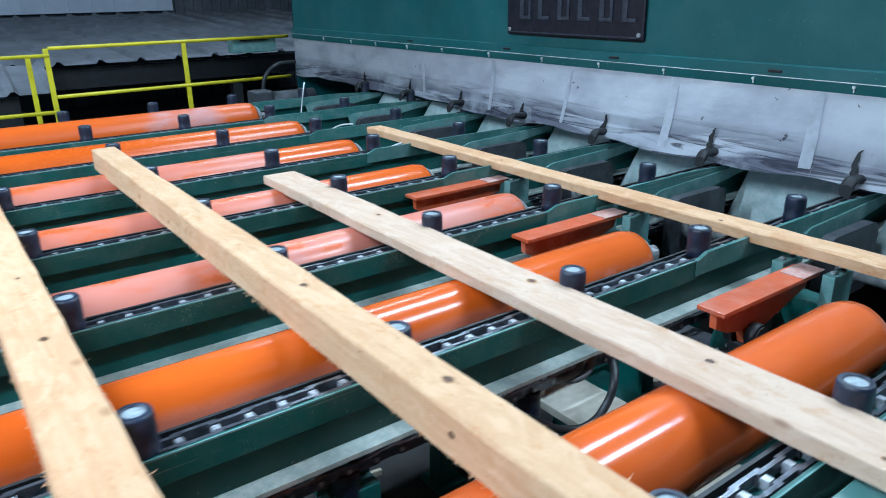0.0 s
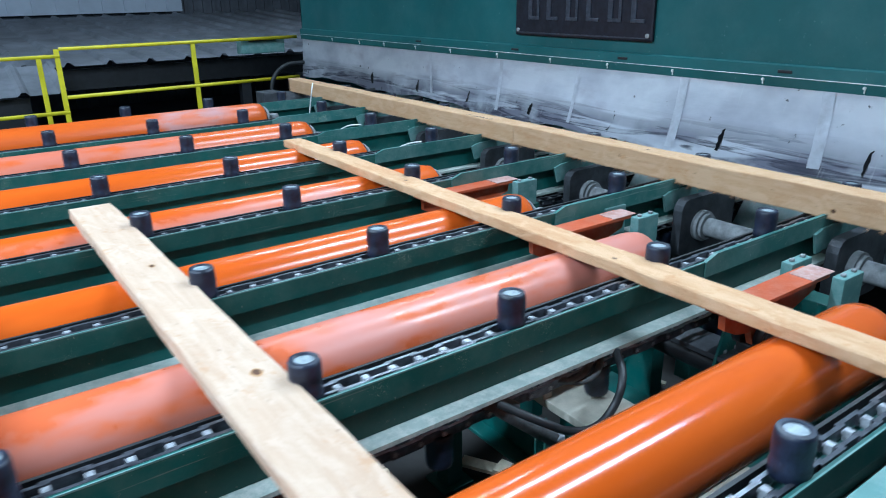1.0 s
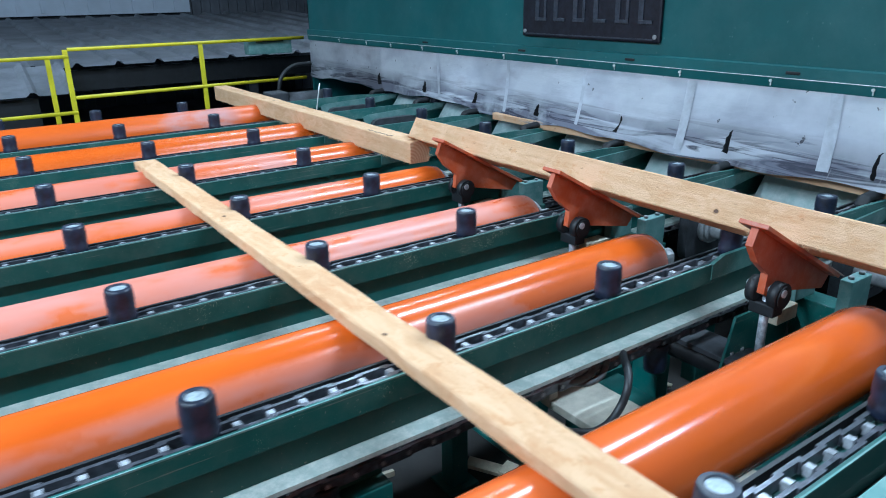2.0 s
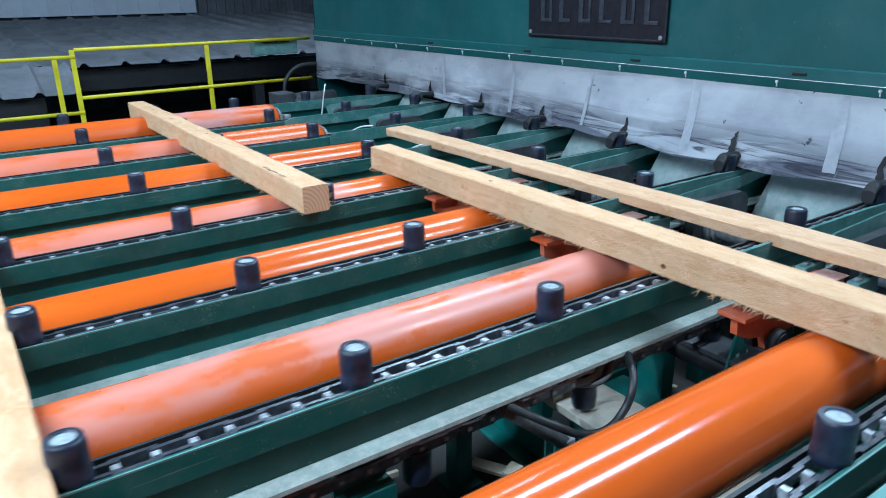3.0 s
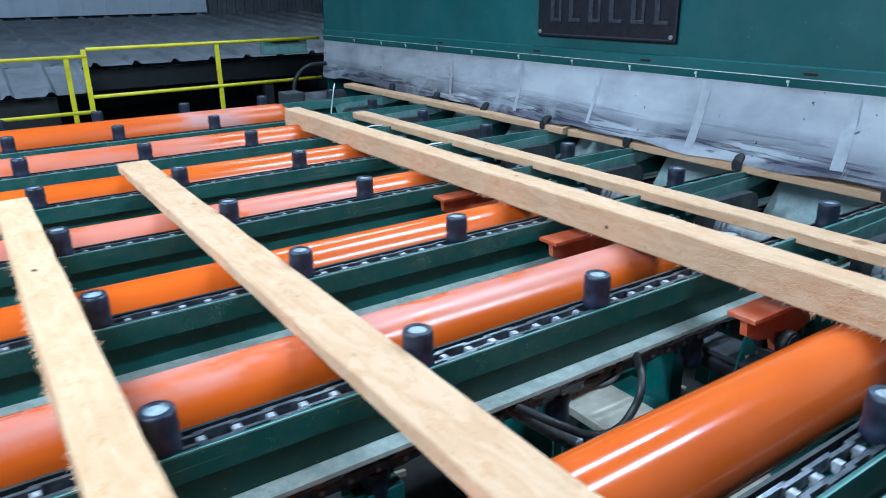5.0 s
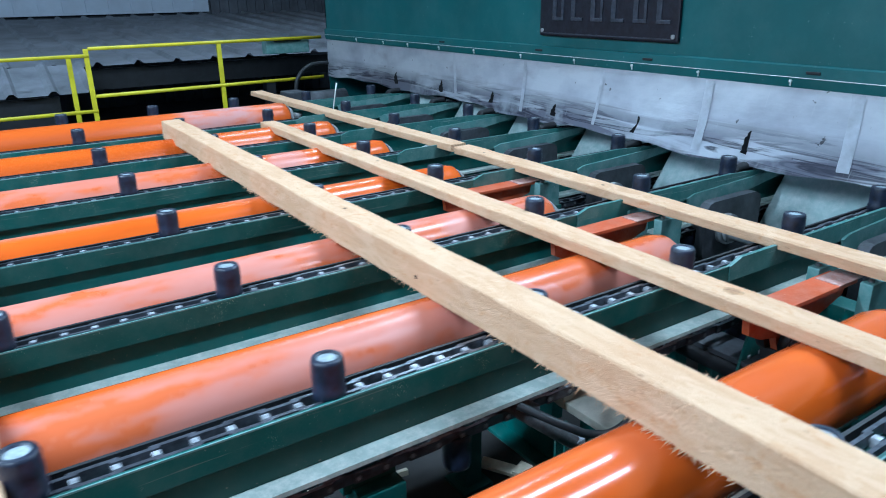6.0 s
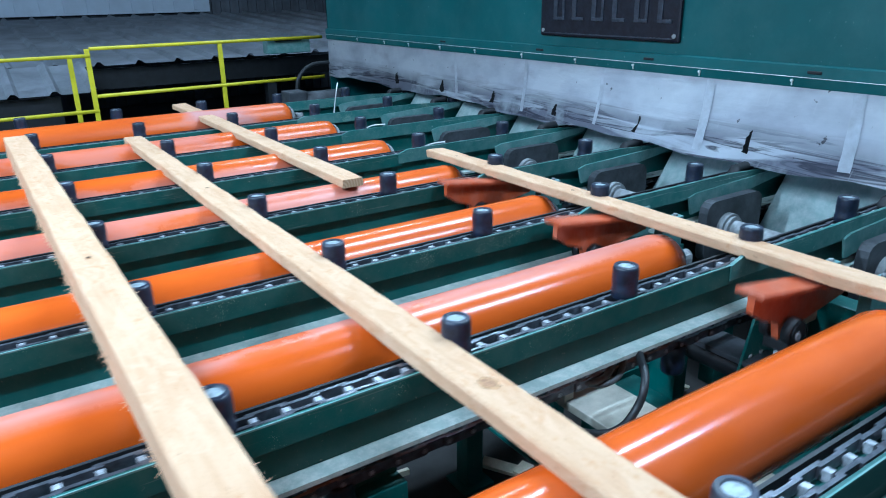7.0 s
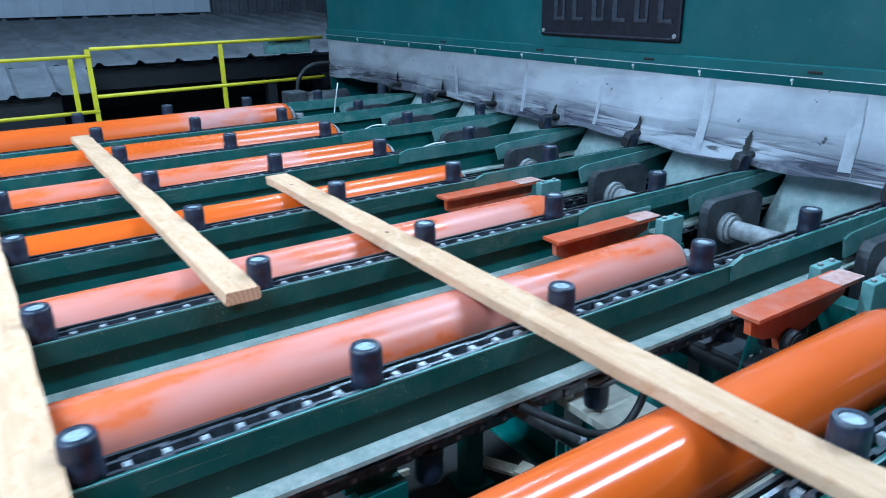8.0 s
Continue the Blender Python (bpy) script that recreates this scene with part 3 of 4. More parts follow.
# ---------- lug chains ----------
# one section: eight links and one lug; z 0 is the chain's middle
bm = bmesh.new()
P8 = PITCH / 8
for k in range(8):
    x = (k - 3.5) * P8
    wide = 0.020 if k % 2 else 0.015
    for s in (-1, 1):
        box(bm, x - P8 * 0.62, s * wide - 0.0042, -0.012, x + P8 * 0.62, s * wide + 0.0042, 0.012)
SECTION_MESH = mesh_of("chain_links", bm, CHAIN)
bm = bmesh.new()
box(bm, -0.0070, -0.0075, -0.011, 0.0070, 0.0075, 0.0100)
tube(bm, (0, -0.026, 0), (0, -0.0086, 0), 0.006, sides=6)
tube(bm, (0, 0.0086, 0), (0, 0.026, 0), 0.006, sides=6)
ROLLER_MESH = mesh_of("roller", bm, BRIGHT)
bm = bmesh.new()
lathe(bm, [(0.031, 0.006), (0.034, 0.010), (0.034, 0.030), (0.032, 0.034), (0.0335, 0.060), (0.0325, 0.086), (0.0300, 0.0935), (0.0215, 0.0945), (0.020, 0.0905), (0.001, 0.0915)],
      sides=24, mats=[0, 0, 0, 0, 0, 0, 0, 0, 1, 1])
LUG_MESH = mesh_of("lug", bm, LUG_BLACK, LUG_CAP)


DRIFT_T = [0.0, 1.5, 2.8, 4.0, 4.5, 6.0, 7.0, 8.0]
DRIFT_X = [0.019, -0.002, -0.010, -0.017, 0.000, 0.011, -0.002, -0.012]


def drift(t):
    """How far the chains lag their mean speed."""
    return float(np.interp(t, DRIFT_T, DRIFT_X))


def loop_pose(s):
    """A place on the chain's loop, s metres from the tail's top; top run first, towards -x."""
    run, half = X_TAIL - X_HEAD, math.pi * TURN_R
    s %= PITCH * SECTIONS
    zc = CHAIN_Z - TURN_R
    if s < run:
        return pose(X_TAIL - s, 0, CHAIN_Z)
    s -= run
    if s < half:
        a = s / TURN_R
        return pose(X_HEAD - TURN_R * math.sin(a), 0, zc + TURN_R * math.cos(a), 0, -math.degrees(a), 0)
    s -= half
    if s < run:
        return pose(X_HEAD + s, 0, zc - TURN_R, 0, -180, 0)
    s -= run
    a = s / TURN_R
    return pose(X_TAIL + TURN_R * math.sin(a), 0, zc - TURN_R * math.cos(a), 0, -180 - math.degrees(a), 0)


def loop_rows(s0):
    """Rows along the loop, close together round the two turns."""
    run, half, whole = X_TAIL - X_HEAD, math.pi * TURN_R, PITCH * SECTIONS
    times = set(DRIFT_T)
    for c0, c1 in ((run, run + half), (2 * run + half, whole)):
        for lap in (0, whole):
            for k in range(5):
                t = (c0 + (c1 - c0) * k / 4 + lap - s0) / SPEED
                if 0 < t < 8:
                    times.add(round(t * FPS) / FPS)
            for e in (c0 - 0.1, c1 + 0.1):
                t = (e + lap - s0) / SPEED
                if 0 < t < 8:
                    times.add(round(t * FPS) / FPS)
    return [(t, loop_pose(s0 + SPEED * t - drift(t))) for t in sorted(times)]


CHAINS = []
for y in RAIL_Y:
    ch = thing("lug_chain", "oily roller chain with black upright lugs", "conveyor chain", pose(0, y - 0.006, 0), group="lug chains")
    for k in range(SECTIONS):
        sec = part("chain_section", SECTION_MESH, None, ch)
        for r in range(8):
            part("roller", ROLLER_MESH, None, sec).location.x = (r - 4) * P8
        part("lug", LUG_MESH, None, sec, "black urethane lug with a worn grey cap")
        CHAINS.append((sec, X_TAIL - LUG_X + PITCH * k))

# ---------- driven rolls ----------
ROLL_OBJECTS = []
for k, (y, top) in enumerate(ROLLS):
    ob = thing("feed_roll", "glossy orange steel roll" + ("" if k == 0 else " with a dull sawdust film on one side"), "conveyor roll", pose(0, y, top - ROLL_R), group="orange rolls of the deck")
    bm = bmesh.new()
    x1 = 1.80
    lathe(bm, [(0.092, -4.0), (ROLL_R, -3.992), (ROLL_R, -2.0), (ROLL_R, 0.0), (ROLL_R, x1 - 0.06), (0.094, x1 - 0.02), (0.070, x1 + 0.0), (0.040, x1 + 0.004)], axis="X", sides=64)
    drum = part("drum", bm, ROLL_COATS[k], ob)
    bm = bmesh.new()
    tube(bm, (x1, 0, 0), (x1 + 0.10, 0, 0), 0.022, sides=16)
    part("journal", bm, STEEL, drum)
    bm = bmesh.new()
    lathe(bm, [(0.072, x1 + 0.002), (0.074, x1 + 0.010), (0.060, x1 + 0.026), (0.030, x1 + 0.030)], axis="X", sides=32)
    part("end_cap", bm, STEEL, drum, "grey dusty end cap")
    bm = bmesh.new()
    box(bm, x1 + 0.035, -0.040, -0.075, x1 + 0.085, 0.040, 0.022, bevel=0.014)
    part("bearing", bm, STEEL, ob, "grey dusty bearing block")
    bm = bmesh.new()
    box(bm, x1 + 0.03, -0.055, -0.9 + (1.0 - top), x1 + 0.09, 0.055, -0.075)
    part("bearing_stand", bm, GREEN_DARK, ob)
    ROLL_OBJECTS.append((drum, k))

# ---------- lifting flaps ----------
LIFTERS = []
FLAP_Y = [0.93, 1.645, 2.285]
PIVOT_X, PIVOT_Z = 1.985, 0.945
for y in FLAP_Y:
    ob = thing("lift_flap", "orange steel lifting flap on green hinge blocks", "lifting arm", pose(0, y, 0), group="orange lifting flaps")
    bm = bmesh.new()
    box(bm, -0.475, -0.040, 0.012, -0.010, 0.040, 0.024, bevel=0.002)
    plate_ob = part("top_plate", bm, ORANGE_FLAP, ob)
    plate_ob.matrix_basis = pose(PIVOT_X, 0, PIVOT_Z)
    bm = bmesh.new()
    box(bm, -0.105, -0.042, 0.0235, 0.012, 0.030, 0.0265, bevel=0.001)
    part("wear_pad", bm, WEAR, plate_ob, "pale worn patch at the hinge end")
    bm = bmesh.new()
    prism(bm, [(-0.46, 0.012), (-0.455, -0.035), (-0.40, -0.062), (-0.33, -0.075), (-0.31, -0.125), (-0.27, -0.125), (-0.25, -0.095), (-0.20, -0.085), (-0.02, -0.03), (-0.01, 0.012)], -0.010, 0.010)
    part("gusset", bm, ORANGE_FLAP, plate_ob)
    bm = bmesh.new()
    tube(bm, (-0.29, -0.052, -0.105), (-0.29, 0.052, -0.105), 0.011, sides=12)
    part("clevis_pin", bm, BRIGHT, plate_ob)
    for s in (-1, 1):
        bm = bmesh.new()
        box(bm, 1.95, s * 0.075 - 0.018, 0.86, 2.06, s * 0.075 + 0.018, 0.971, bevel=0.004)
        block = part("hinge_block", bm, GREEN_DUSTY, ob)
        for bx in (1.975, 2.035):
            bm = bmesh.new()
            tube(bm, (bx, s * 0.075, 0.971), (bx, s * 0.075, 0.979), 0.008, sides=6)
            part("bolt", bm, STEEL, block)
    # actuator below
    bm = bmesh.new()
    tube(bm, (1.69, 0, 0.42), (1.69, 0, 0.70), 0.032, sides=18)
    part("cylinder", bm, BLACK, ob)
    bm = bmesh.new()
    tube(bm, (0, 0, -0.22), (0, 0, -0.02), 0.012, sides=12, mat=1)
    for s in (-1, 1):
        tube(bm, (0, s * 0.018, -0.010), (0, s * 0.044, -0.010), 0.037, sides=22)
        tube(bm, (0, s * 0.044, -0.010), (0, s * 0.048, -0.010), 0.030, sides=22)
    box(bm, -0.024, -0.036, -0.070, 0.024, 0.036, -0.034, bevel=0.006)
    rod = part("rod", bm, [BLACK, BRIGHT], ob, "polished rod with a black clevis")
    rod.matrix_basis = pose(1.69, 0, 0.86)
    bm = bmesh.new()
    box(bm, 1.58, -0.10, 0.36, 2.10, 0.10, 0.42, bevel=0.003)
    part("mount", bm, GREEN_DARK, ob)
    bm = bmesh.new()
    box(bm, 2.00, -0.09, 0.0, 2.08, 0.09, 0.86, bevel=0.003)
    part("stand", bm, GREEN, ob)
    bm = bmesh.new()
    prism(bm, [(1.66, 0.66), (1.72, 0.86), (2.0, 0.86), (2.0, 0.62)], 0.095, 0.103)
    part("side_panel", bm, GREEN, ob)
    bm = bmesh.new()
    box(bm, 1.80, 0.02, 0.84, 1.90, 0.075, 0.885, bevel=0.004)
    part("packing_block", bm, WOOD_LIGHT, ob, "pale wooden packing block")
    LIFTERS.append((plate_ob, rod))

# ---------- tail shaft with black wheels ----------
shaft = thing("drive_shaft", "dusty grey drive shaft with dark guard boxes", "shaft")
bm = bmesh.new()
tube(bm, (2.44, -1.0, 0.83), (2.44, 5.6, 0.83), 0.038, sides=24)
part("bar", bm, STEEL, shaft)
for y in RAIL_Y:
    bm = bmesh.new()
    outline = []
    for cx, cz, a0 in ((2.62, 0.905, 0), (2.36, 0.905, 90), (2.36, 0.745, 180), (2.62, 0.745, 270)):
        outline += [(cx + 0.045 * math.cos(radians(a0 + d)), cz + 0.045 * math.sin(radians(a0 + d))) for d in (0, 30, 60, 90)]
    prism(bm, outline, y - 0.125, y - 0.085)
    wheel = part("guard_box", bm, GUARD, shaft)
    bm = bmesh.new()
    tube(bm, (2.44, y - 0.11, 0.83), (2.44, y - 0.15, 0.83), 0.062, sides=24)
    tube(bm, (2.44, y - 0.15, 0.83), (2.44, y - 0.165, 0.83), 0.052, sides=24)
    part("hub", bm, STEEL, wheel)

# ---------- below the deck ----------
cream = thing("cream_plate", "dusty cream steel plate with dark smudges below the deck", "machine panel")
bm = bmesh.new()
box(bm, 1.200, 0.62, 0.660, 1.378, 1.255, 0.685, bevel=0.004)
part("plate", bm, CREAM, cream)
for x in (1.196, 1.345):
    bm = bmesh.new()
    box(bm, x, 1.222, 0.665, x + 0.036, 1.266, 0.716, bevel=0.006)
    part("ear", bm, CREAM, cream)
for y in (0.72, 1.15):
    bm = bmesh.new()
    box(bm, 1.25, y, 0.0, 1.34, y + 0.06, 0.660, bevel=0.003)
    part("leg", bm, GREEN_DARK, cream)
angle = thing("cross_angle", "dark green angle iron with upright tabs below the deck", "beam")
bm = bmesh.new()
box(bm, 1.165, 0.2, 0.50, 1.180, 5.2, 0.62, bevel=0.003)
box(bm, 1.115, 0.2, 0.50, 1.165, 5.2, 0.512, bevel=0.003)
part("iron", bm, GREEN_DARK, angle)
for y in (1.13, 1.165):
    bm = bmesh.new()
    box(bm, 1.120, y, 0.512, 1.160, y + 0.008, 0.670, bevel=0.002)
    part("tab", bm, GREEN, angle)
for y in (0.4, 3.0, 5.0):
    bm = bmesh.new()
    box(bm, 1.12, y, 0.0, 1.17, y + 0.05, 0.50, bevel=0.003)
    part("leg", bm, GREEN_DARK, angle)
bm = bmesh.new()
box(bm, 0.15, -0.6, 0.30, 0.25, 5.2, 0.42, bevel=0.004)
solid("cross_beam_low", bm, GREEN_DARK, "dark green cross beam below the deck", "beam")
tie = thing("cylinder_bar", "black and grey air cylinder lying below the rails", "air cylinder")
bm = bmesh.new()
tube(bm, (1.745, 0.98, 0.685), (1.745, 1.62, 0.685), 0.040, sides=20)
part("barrel", bm, BLACK, tie)
bm = bmesh.new()
box(bm, 1.685, 1.00, 0.726, 1.805, 1.60, 0.742, bevel=0.003)
part("cover", bm, GUARD, tie)
for bx, by in ((1.72, 1.03), (1.77, 1.03), (1.72, 1.56)):
    bm = bmesh.new()
    tube(bm, (bx, by, 0.742), (bx, by, 0.752), 0.010, sides=6)
    part("bolt", bm, STEEL, tie)
bm = bmesh.new()
box(bm, 1.66, 0.93, 0.62, 1.84, 0.99, 0.735, bevel=0.006)
part("end_cap", bm, STEEL, tie)
bm = bmesh.new()
box(bm, 1.66, 1.60, 0.40, 1.84, 1.66, 0.74, bevel=0.006)
box(bm, 1.62, 0.95, 0.36, 1.86, 1.66, 0.40, bevel=0.004)
part("bracket", bm, GREEN_DARK, tie)
brace = thing("tie_bar", "dusty grey steel tie bar below the rail", "brace")
bm = bmesh.new()
tube(bm, (0.90, 1.150, 0.845), (1.105, 1.085, 0.672), 0.019, sides=10)
tube(bm, (0.93, 1.135, 0.845), (1.00, 1.110, 0.795), 0.012, sides=10)
part("bar", bm, GREY_DARK, brace)
bm = bmesh.new()
tube(bm, (1.105, 1.085, 0.672), (1.17, 1.064, 0.617), 0.012, sides=8)
box(bm, 1.098, 1.068, 0.655, 1.128, 1.098, 0.685, bevel=0.004)
part("threaded_end", bm, BRIGHT, brace)
hose("air_hose", [(0.93, 1.10, 0.836), (1.007, 1.016, 0.795), (1.083, 1.007, 0.749), (1.159, 0.997, 0.738), (1.216, 0.997, 0.771), (1.246, 1.002, 0.823), (1.325, 1.09, 0.848)], 0.0105, RUBBER, None, "black rubber air hose hanging in a loop", "hose")
hose("air_hose", [(1.30, 1.16, 0.85), (1.27, 1.13, 0.815), (1.22, 1.12, 0.795), (1.15, 1.14, 0.80)], 0.009, GREY_DARK, None, "grey braided air hose below the rail", "hose")
hose("air_hose", [(1.335, 1.17, 0.85), (1.31, 1.13, 0.81), (1.25, 1.11, 0.785), (1.17, 1.14, 0.79)], 0.009, GREY_DARK, None, "grey braided air hose below the rail", "hose")
for x, y in ((1.27, 1.78), (1.0, 2.0), (1.0, 2.6)):
    bm = bmesh.new()
    box(bm, x, y, 0.0, x + 0.07, y + 0.07, 0.78, bevel=0.003)
    box(bm, x - 0.03, y - 0.03, 0.0, x + 0.10, y + 0.10, 0.012)
    ob = new("support_post", mesh_of("support_post", bm, GREEN_DARK))
    tagged(ob, "green steel support post below the deck", "post", "posts below the deck")
# sawmill litter on the floor
rng = random.Random(21)
bm = bmesh.new()
for k in range(170):
    x, y, a = rng.uniform(-0.2, 2.6), rng.uniform(0.6, 4.2), rng.uniform(0, math.pi)
    l, wd, z = rng.uniform(0.05, 0.32), rng.uniform(0.015, 0.06), rng.uniform(0.002, 0.05)
    c, sn = math.cos(a), math.sin(a)
    vs = []
    for dz in (0.0, rng.uniform(0.008, 0.03)):
        for u, v in ((-l, -wd), (l, -wd), (l, wd), (-l, wd)):
            vs.append(bm.verts.new((x + (u * c - v * sn) / 2, y + (u * sn + v * c) / 2, z + dz + u * 0.05)))
    for q in ((0, 1, 2, 3), (7, 6, 5, 4), (0, 4, 5, 1), (1, 5, 6, 2), (2, 6, 7, 3), (3, 7, 4, 0)):
        bm.faces.new([vs[i] for i in q])
ob = new("offcuts", mesh_of("offcuts", bm, WOOD_LIGHT))
tagged(ob, "pale wood offcuts littering the floor", "wood scrap", "", "stuff")
# dusty teal plate beside the first rail
bm = bmesh.new()
box(bm, 0.85, 0.16, 0.965, 2.6, 0.385, 0.985, bevel=0.003)
box(bm, 0.85, 0.16, 0.0, 0.93, 0.20, 0.965)
box(bm, 2.5, 0.16, 0.0, 2.58, 0.20, 0.965)
solid("side_plate", bm, GREEN_DUSTY, "dusty teal side plate beside the chain rail", "machine panel")
# far end: cable loop, wire and the white ties at the roll ends
hose("power_cable", [(2.44, 6.0, 0.80), (2.47, 6.0, 0.93), (2.50, 6.0, 1.04), (2.60, 6.0, 1.13), (2.80, 6.02, 1.15)], 0.018, RUBBER, None, "black power cable in a loop beside the hood", "cable")
hose("white_wire", [(2.00, 4.29, 0.95), (2.01, 4.27, 1.06), (2.02, 4.25, 1.16), (2.10, 4.40, 1.17)], 0.004, WHITE_DAB, None, "thin white wire standing by the roll end", "wire")
hose("white_wire", [(1.90, 3.70, 0.98), (1.95, 3.66, 1.01), (2.0, 3.6, 1.02)], 0.004, WHITE_DAB, None, "thin white wire tied by the roll end", "wire")
hose("white_wire", [(1.90, 3.07, 0.98), (1.95, 3.03, 1.005), (1.99, 2.97, 1.02)], 0.004, WHITE_DAB, None, "thin white wire tied by the roll end", "wire")
motor = thing("gear_motor", "dark dusty gear motor at the end of the deck", "motor")
bm = bmesh.new()
tube(bm, (2.25, 5.35, 0.93), (2.62, 5.35, 0.93), 0.075, sides=20)
part("body", bm, GUARD, motor)
bm = bmesh.new()
box(bm, 2.10, 5.27, 0.85, 2.25, 5.43, 1.02, bevel=0.01)
part("gearbox", bm, GUARD, motor)
bm = bmesh.new()
box(bm, 2.12, 5.25, 0.0, 2.60, 5.45, 0.85, bevel=0.004)
part("stand", bm, GREEN_DARK, motor)


# ---------- boards ----------
def board(name, w, h, length, wood, label, rows, knots=(), fuzz=1.0):
    """A sawn piece: its leading lower far corner is the origin; it runs towards -y."""
    rng = random.Random(int(w * 1000) + int(length * 100) + int(h * 1000))
    bm = bmesh.new()
    n = max(6, int(length / 0.12))
    rings = []
    for i in range(n + 1):
        y = -length * i / n
        ring = []
        c = 0.004
        for px, pz in ((c, 0), (w - c, 0), (w, c), (w, h - c), (w - c, h), (c, h), (0, h - c), (0, c)):
            j = rng.uniform(-0.0020, 0.0020)
            ring.append(bm.verts.new((px + j, y, pz + j * 0.6)))
        rings.append(ring)
    for i in range(n):
        for k in range(8):
            bm.faces.new((rings[i][k], rings[i][(k + 1) % 8], rings[i + 1][(k + 1) % 8], rings[i + 1][k]))
    bm.faces.new(rings[0]).material_index = 1
    bm.faces.new(rings[-1][::-1]).material_index = 1
    ob = new(name, mesh_of(name, bm, wood, END_GRAIN))
    tagged(ob, label, "lumber", "sawn boards on the deck")
    for kx, ky, r in knots:
        r *= 0.8
        bm = bmesh.new()
        for rad, lift, m in ((r * 1.5, 0.0006, 0), (r, 0.0012, 1)):
            ring = [bm.verts.new((rad * math.cos(a * math.tau / 14) * rng.uniform(0.85, 1.1), 1.35 * rad * math.sin(a * math.tau / 14) * rng.uniform(0.85, 1.1), lift)) for a in range(14)]
            bm.faces.new(ring).material_index = m
        k = part("knot", bm, [KNOT_RING, KNOT if r < 0.0125 else KNOT_PALE], ob, "brown knot")
        k.matrix_basis = pose(kx, -ky, h) if kx > 0 else pose(0, -ky, -kx, 0, -90, 0)
    if h > 0.06:
        bm = bmesh.new()
        tufts = [-rng.uniform(0, length) for i in range(int(length * 9))]
        for i in range(int(length * 80 * fuzz)):
            low = rng.random() < 0.75
            y = min(0.0, max(-length, rng.choice(tufts) + rng.gauss(0, 0.05)))
            x0, z0 = (0.0, rng.uniform(0, 0.008)) if low else (rng.choice((0.0, w)), h - 0.003)
            reach = rng.uniform(0.004, 0.014) * (1 + 0.55 * (fuzz - 1) * low)
            out = Vector((-1 if x0 == 0 else 1, rng.uniform(-1.6, 2.2), rng.uniform(-1.6, 0.0) if low else rng.uniform(-1, 0.8))).normalized() * reach
            a = Vector((x0, y, z0))
            bm.faces.new([bm.verts.new(a + Vector((0, -0.0011, 0))), bm.verts.new(a + Vector((0, 0.0011, 0.0006))), bm.verts.new(a + out)])
        for i in range(16):
            a = Vector((w, -length + rng.uniform(0, 0.004), rng.uniform(0.1, 1.0) * h))
            out = Vector((1, rng.uniform(-0.5, 0.3), rng.uniform(-0.7, 0.9))).normalized() * rng.choice((0.006, 0.009, 0.012, 0.024))
            bm.faces.new([bm.verts.new(a + Vector((0, 0, -0.001))), bm.verts.new(a + Vector((-0.001, 0.0016, 0.001))), bm.verts.new(a + out)])
        bmesh.ops.solidify(bm, geom=bm.faces[:], thickness=0.0006)
        part("splinter_fuzz", bm, wood, ob, "fine torn splinters", "stuff")
    return (ob, rows)


DECK = 1.003


def dense(rows, step=0.1):
    """The same straight moves in short steps."""
    out = []
    for (t0, a), (t1, b) in zip(rows, rows[1:]):
        n = max(1, int(round((t1 - t0) / step)))
        for i in range(n):
            out.append((t0 + (t1 - t0) * i / n, a.lerp(b, i / n)))
    return out + [rows[-1]]



def ride(n, w, y_far, skew=0.0, gap=0.0):
    """Rows of a board that the lugs of row n push all the way."""
    return [(t, pose(LUG_X - SPEED * t + PITCH * n - 0.028 - w - gap, y_far, DECK, 0, 0, skew)) for t in (0.0, 8.0)]


def lead(n, w, t):
    return LUG_X - SPEED * t + PITCH * n - 0.028 - w


BOARDS = []
# thick pieces shoot out of the machine ahead of their lugs and wait for them
SHOT_A = [(0.0, 3.30), (0.7, 2.785), (0.8, 2.69), (0.9, 2.525), (1.0, 2.355), (1.2, 2.06), (1.35, 1.91), (1.5, 1.845), (1.7, 1.825)]
SHOT_B = [(0.0, 5.34, -0.2), (3.6, 2.69, -0.2), (3.7, 2.60, -0.3), (3.8, 2.345, -0.3), (3.9, 2.157, -0.3), (4.0, 2.05, -0.3), (4.2, 1.925, -0.4), (4.4, 1.903, -0.4), (4.65, 1.870, -0.4)]
BOARDS.append(board("timber", 0.115, 0.090, 4.6, WOODS[3], "thick honey-coloured sawn pine timber on the chains", ride(-2, 0.115, 3.9), [(0.07, 1.99, 0.006), (0.066, 2.39, 0.009)]))
BOARDS.append(board("timber", 0.098, 0.090, 4.2, WOODS[0], "square sawn pine timber with knots on the chains", ride(-1, 0.098, 3.44, 0.08, -0.005), [(0.05, 2.0, 0.011), (0.06, 2.55, 0.010), (-0.05, 2.64, 0.008), (-0.03, 1.1, 0.006)]))
BOARDS.append(board("board", 0.140, 0.038, 3.7, WOODS[1], "wide pale sawn pine board with dark knots", ride(0, 0.140, 2.70, -0.1, -0.006), [(0.085, 0.75, 0.008), (0.092, 1.48, 0.011), (0.085, 2.0, 0.010), (0.03, 2.35, 0.005)]))
w = 0.095
BOARDS.append(board("board", w, 0.036, 4.2, WOODS[3], "narrow yellow sawn pine board on the chains",
                    [(0.0, pose(1.945, 3.37, DECK)), (0.25, pose(1.945, 3.37, DECK)), (0.35, pose(lead(2, w, 0.35), 3.37, DECK)), (8.0, pose(lead(2, w, 8.0), 3.37, DECK))], [(0.04, 1.07, 0.007), (0.02, 2.15, 0.006)]))
w = 0.100
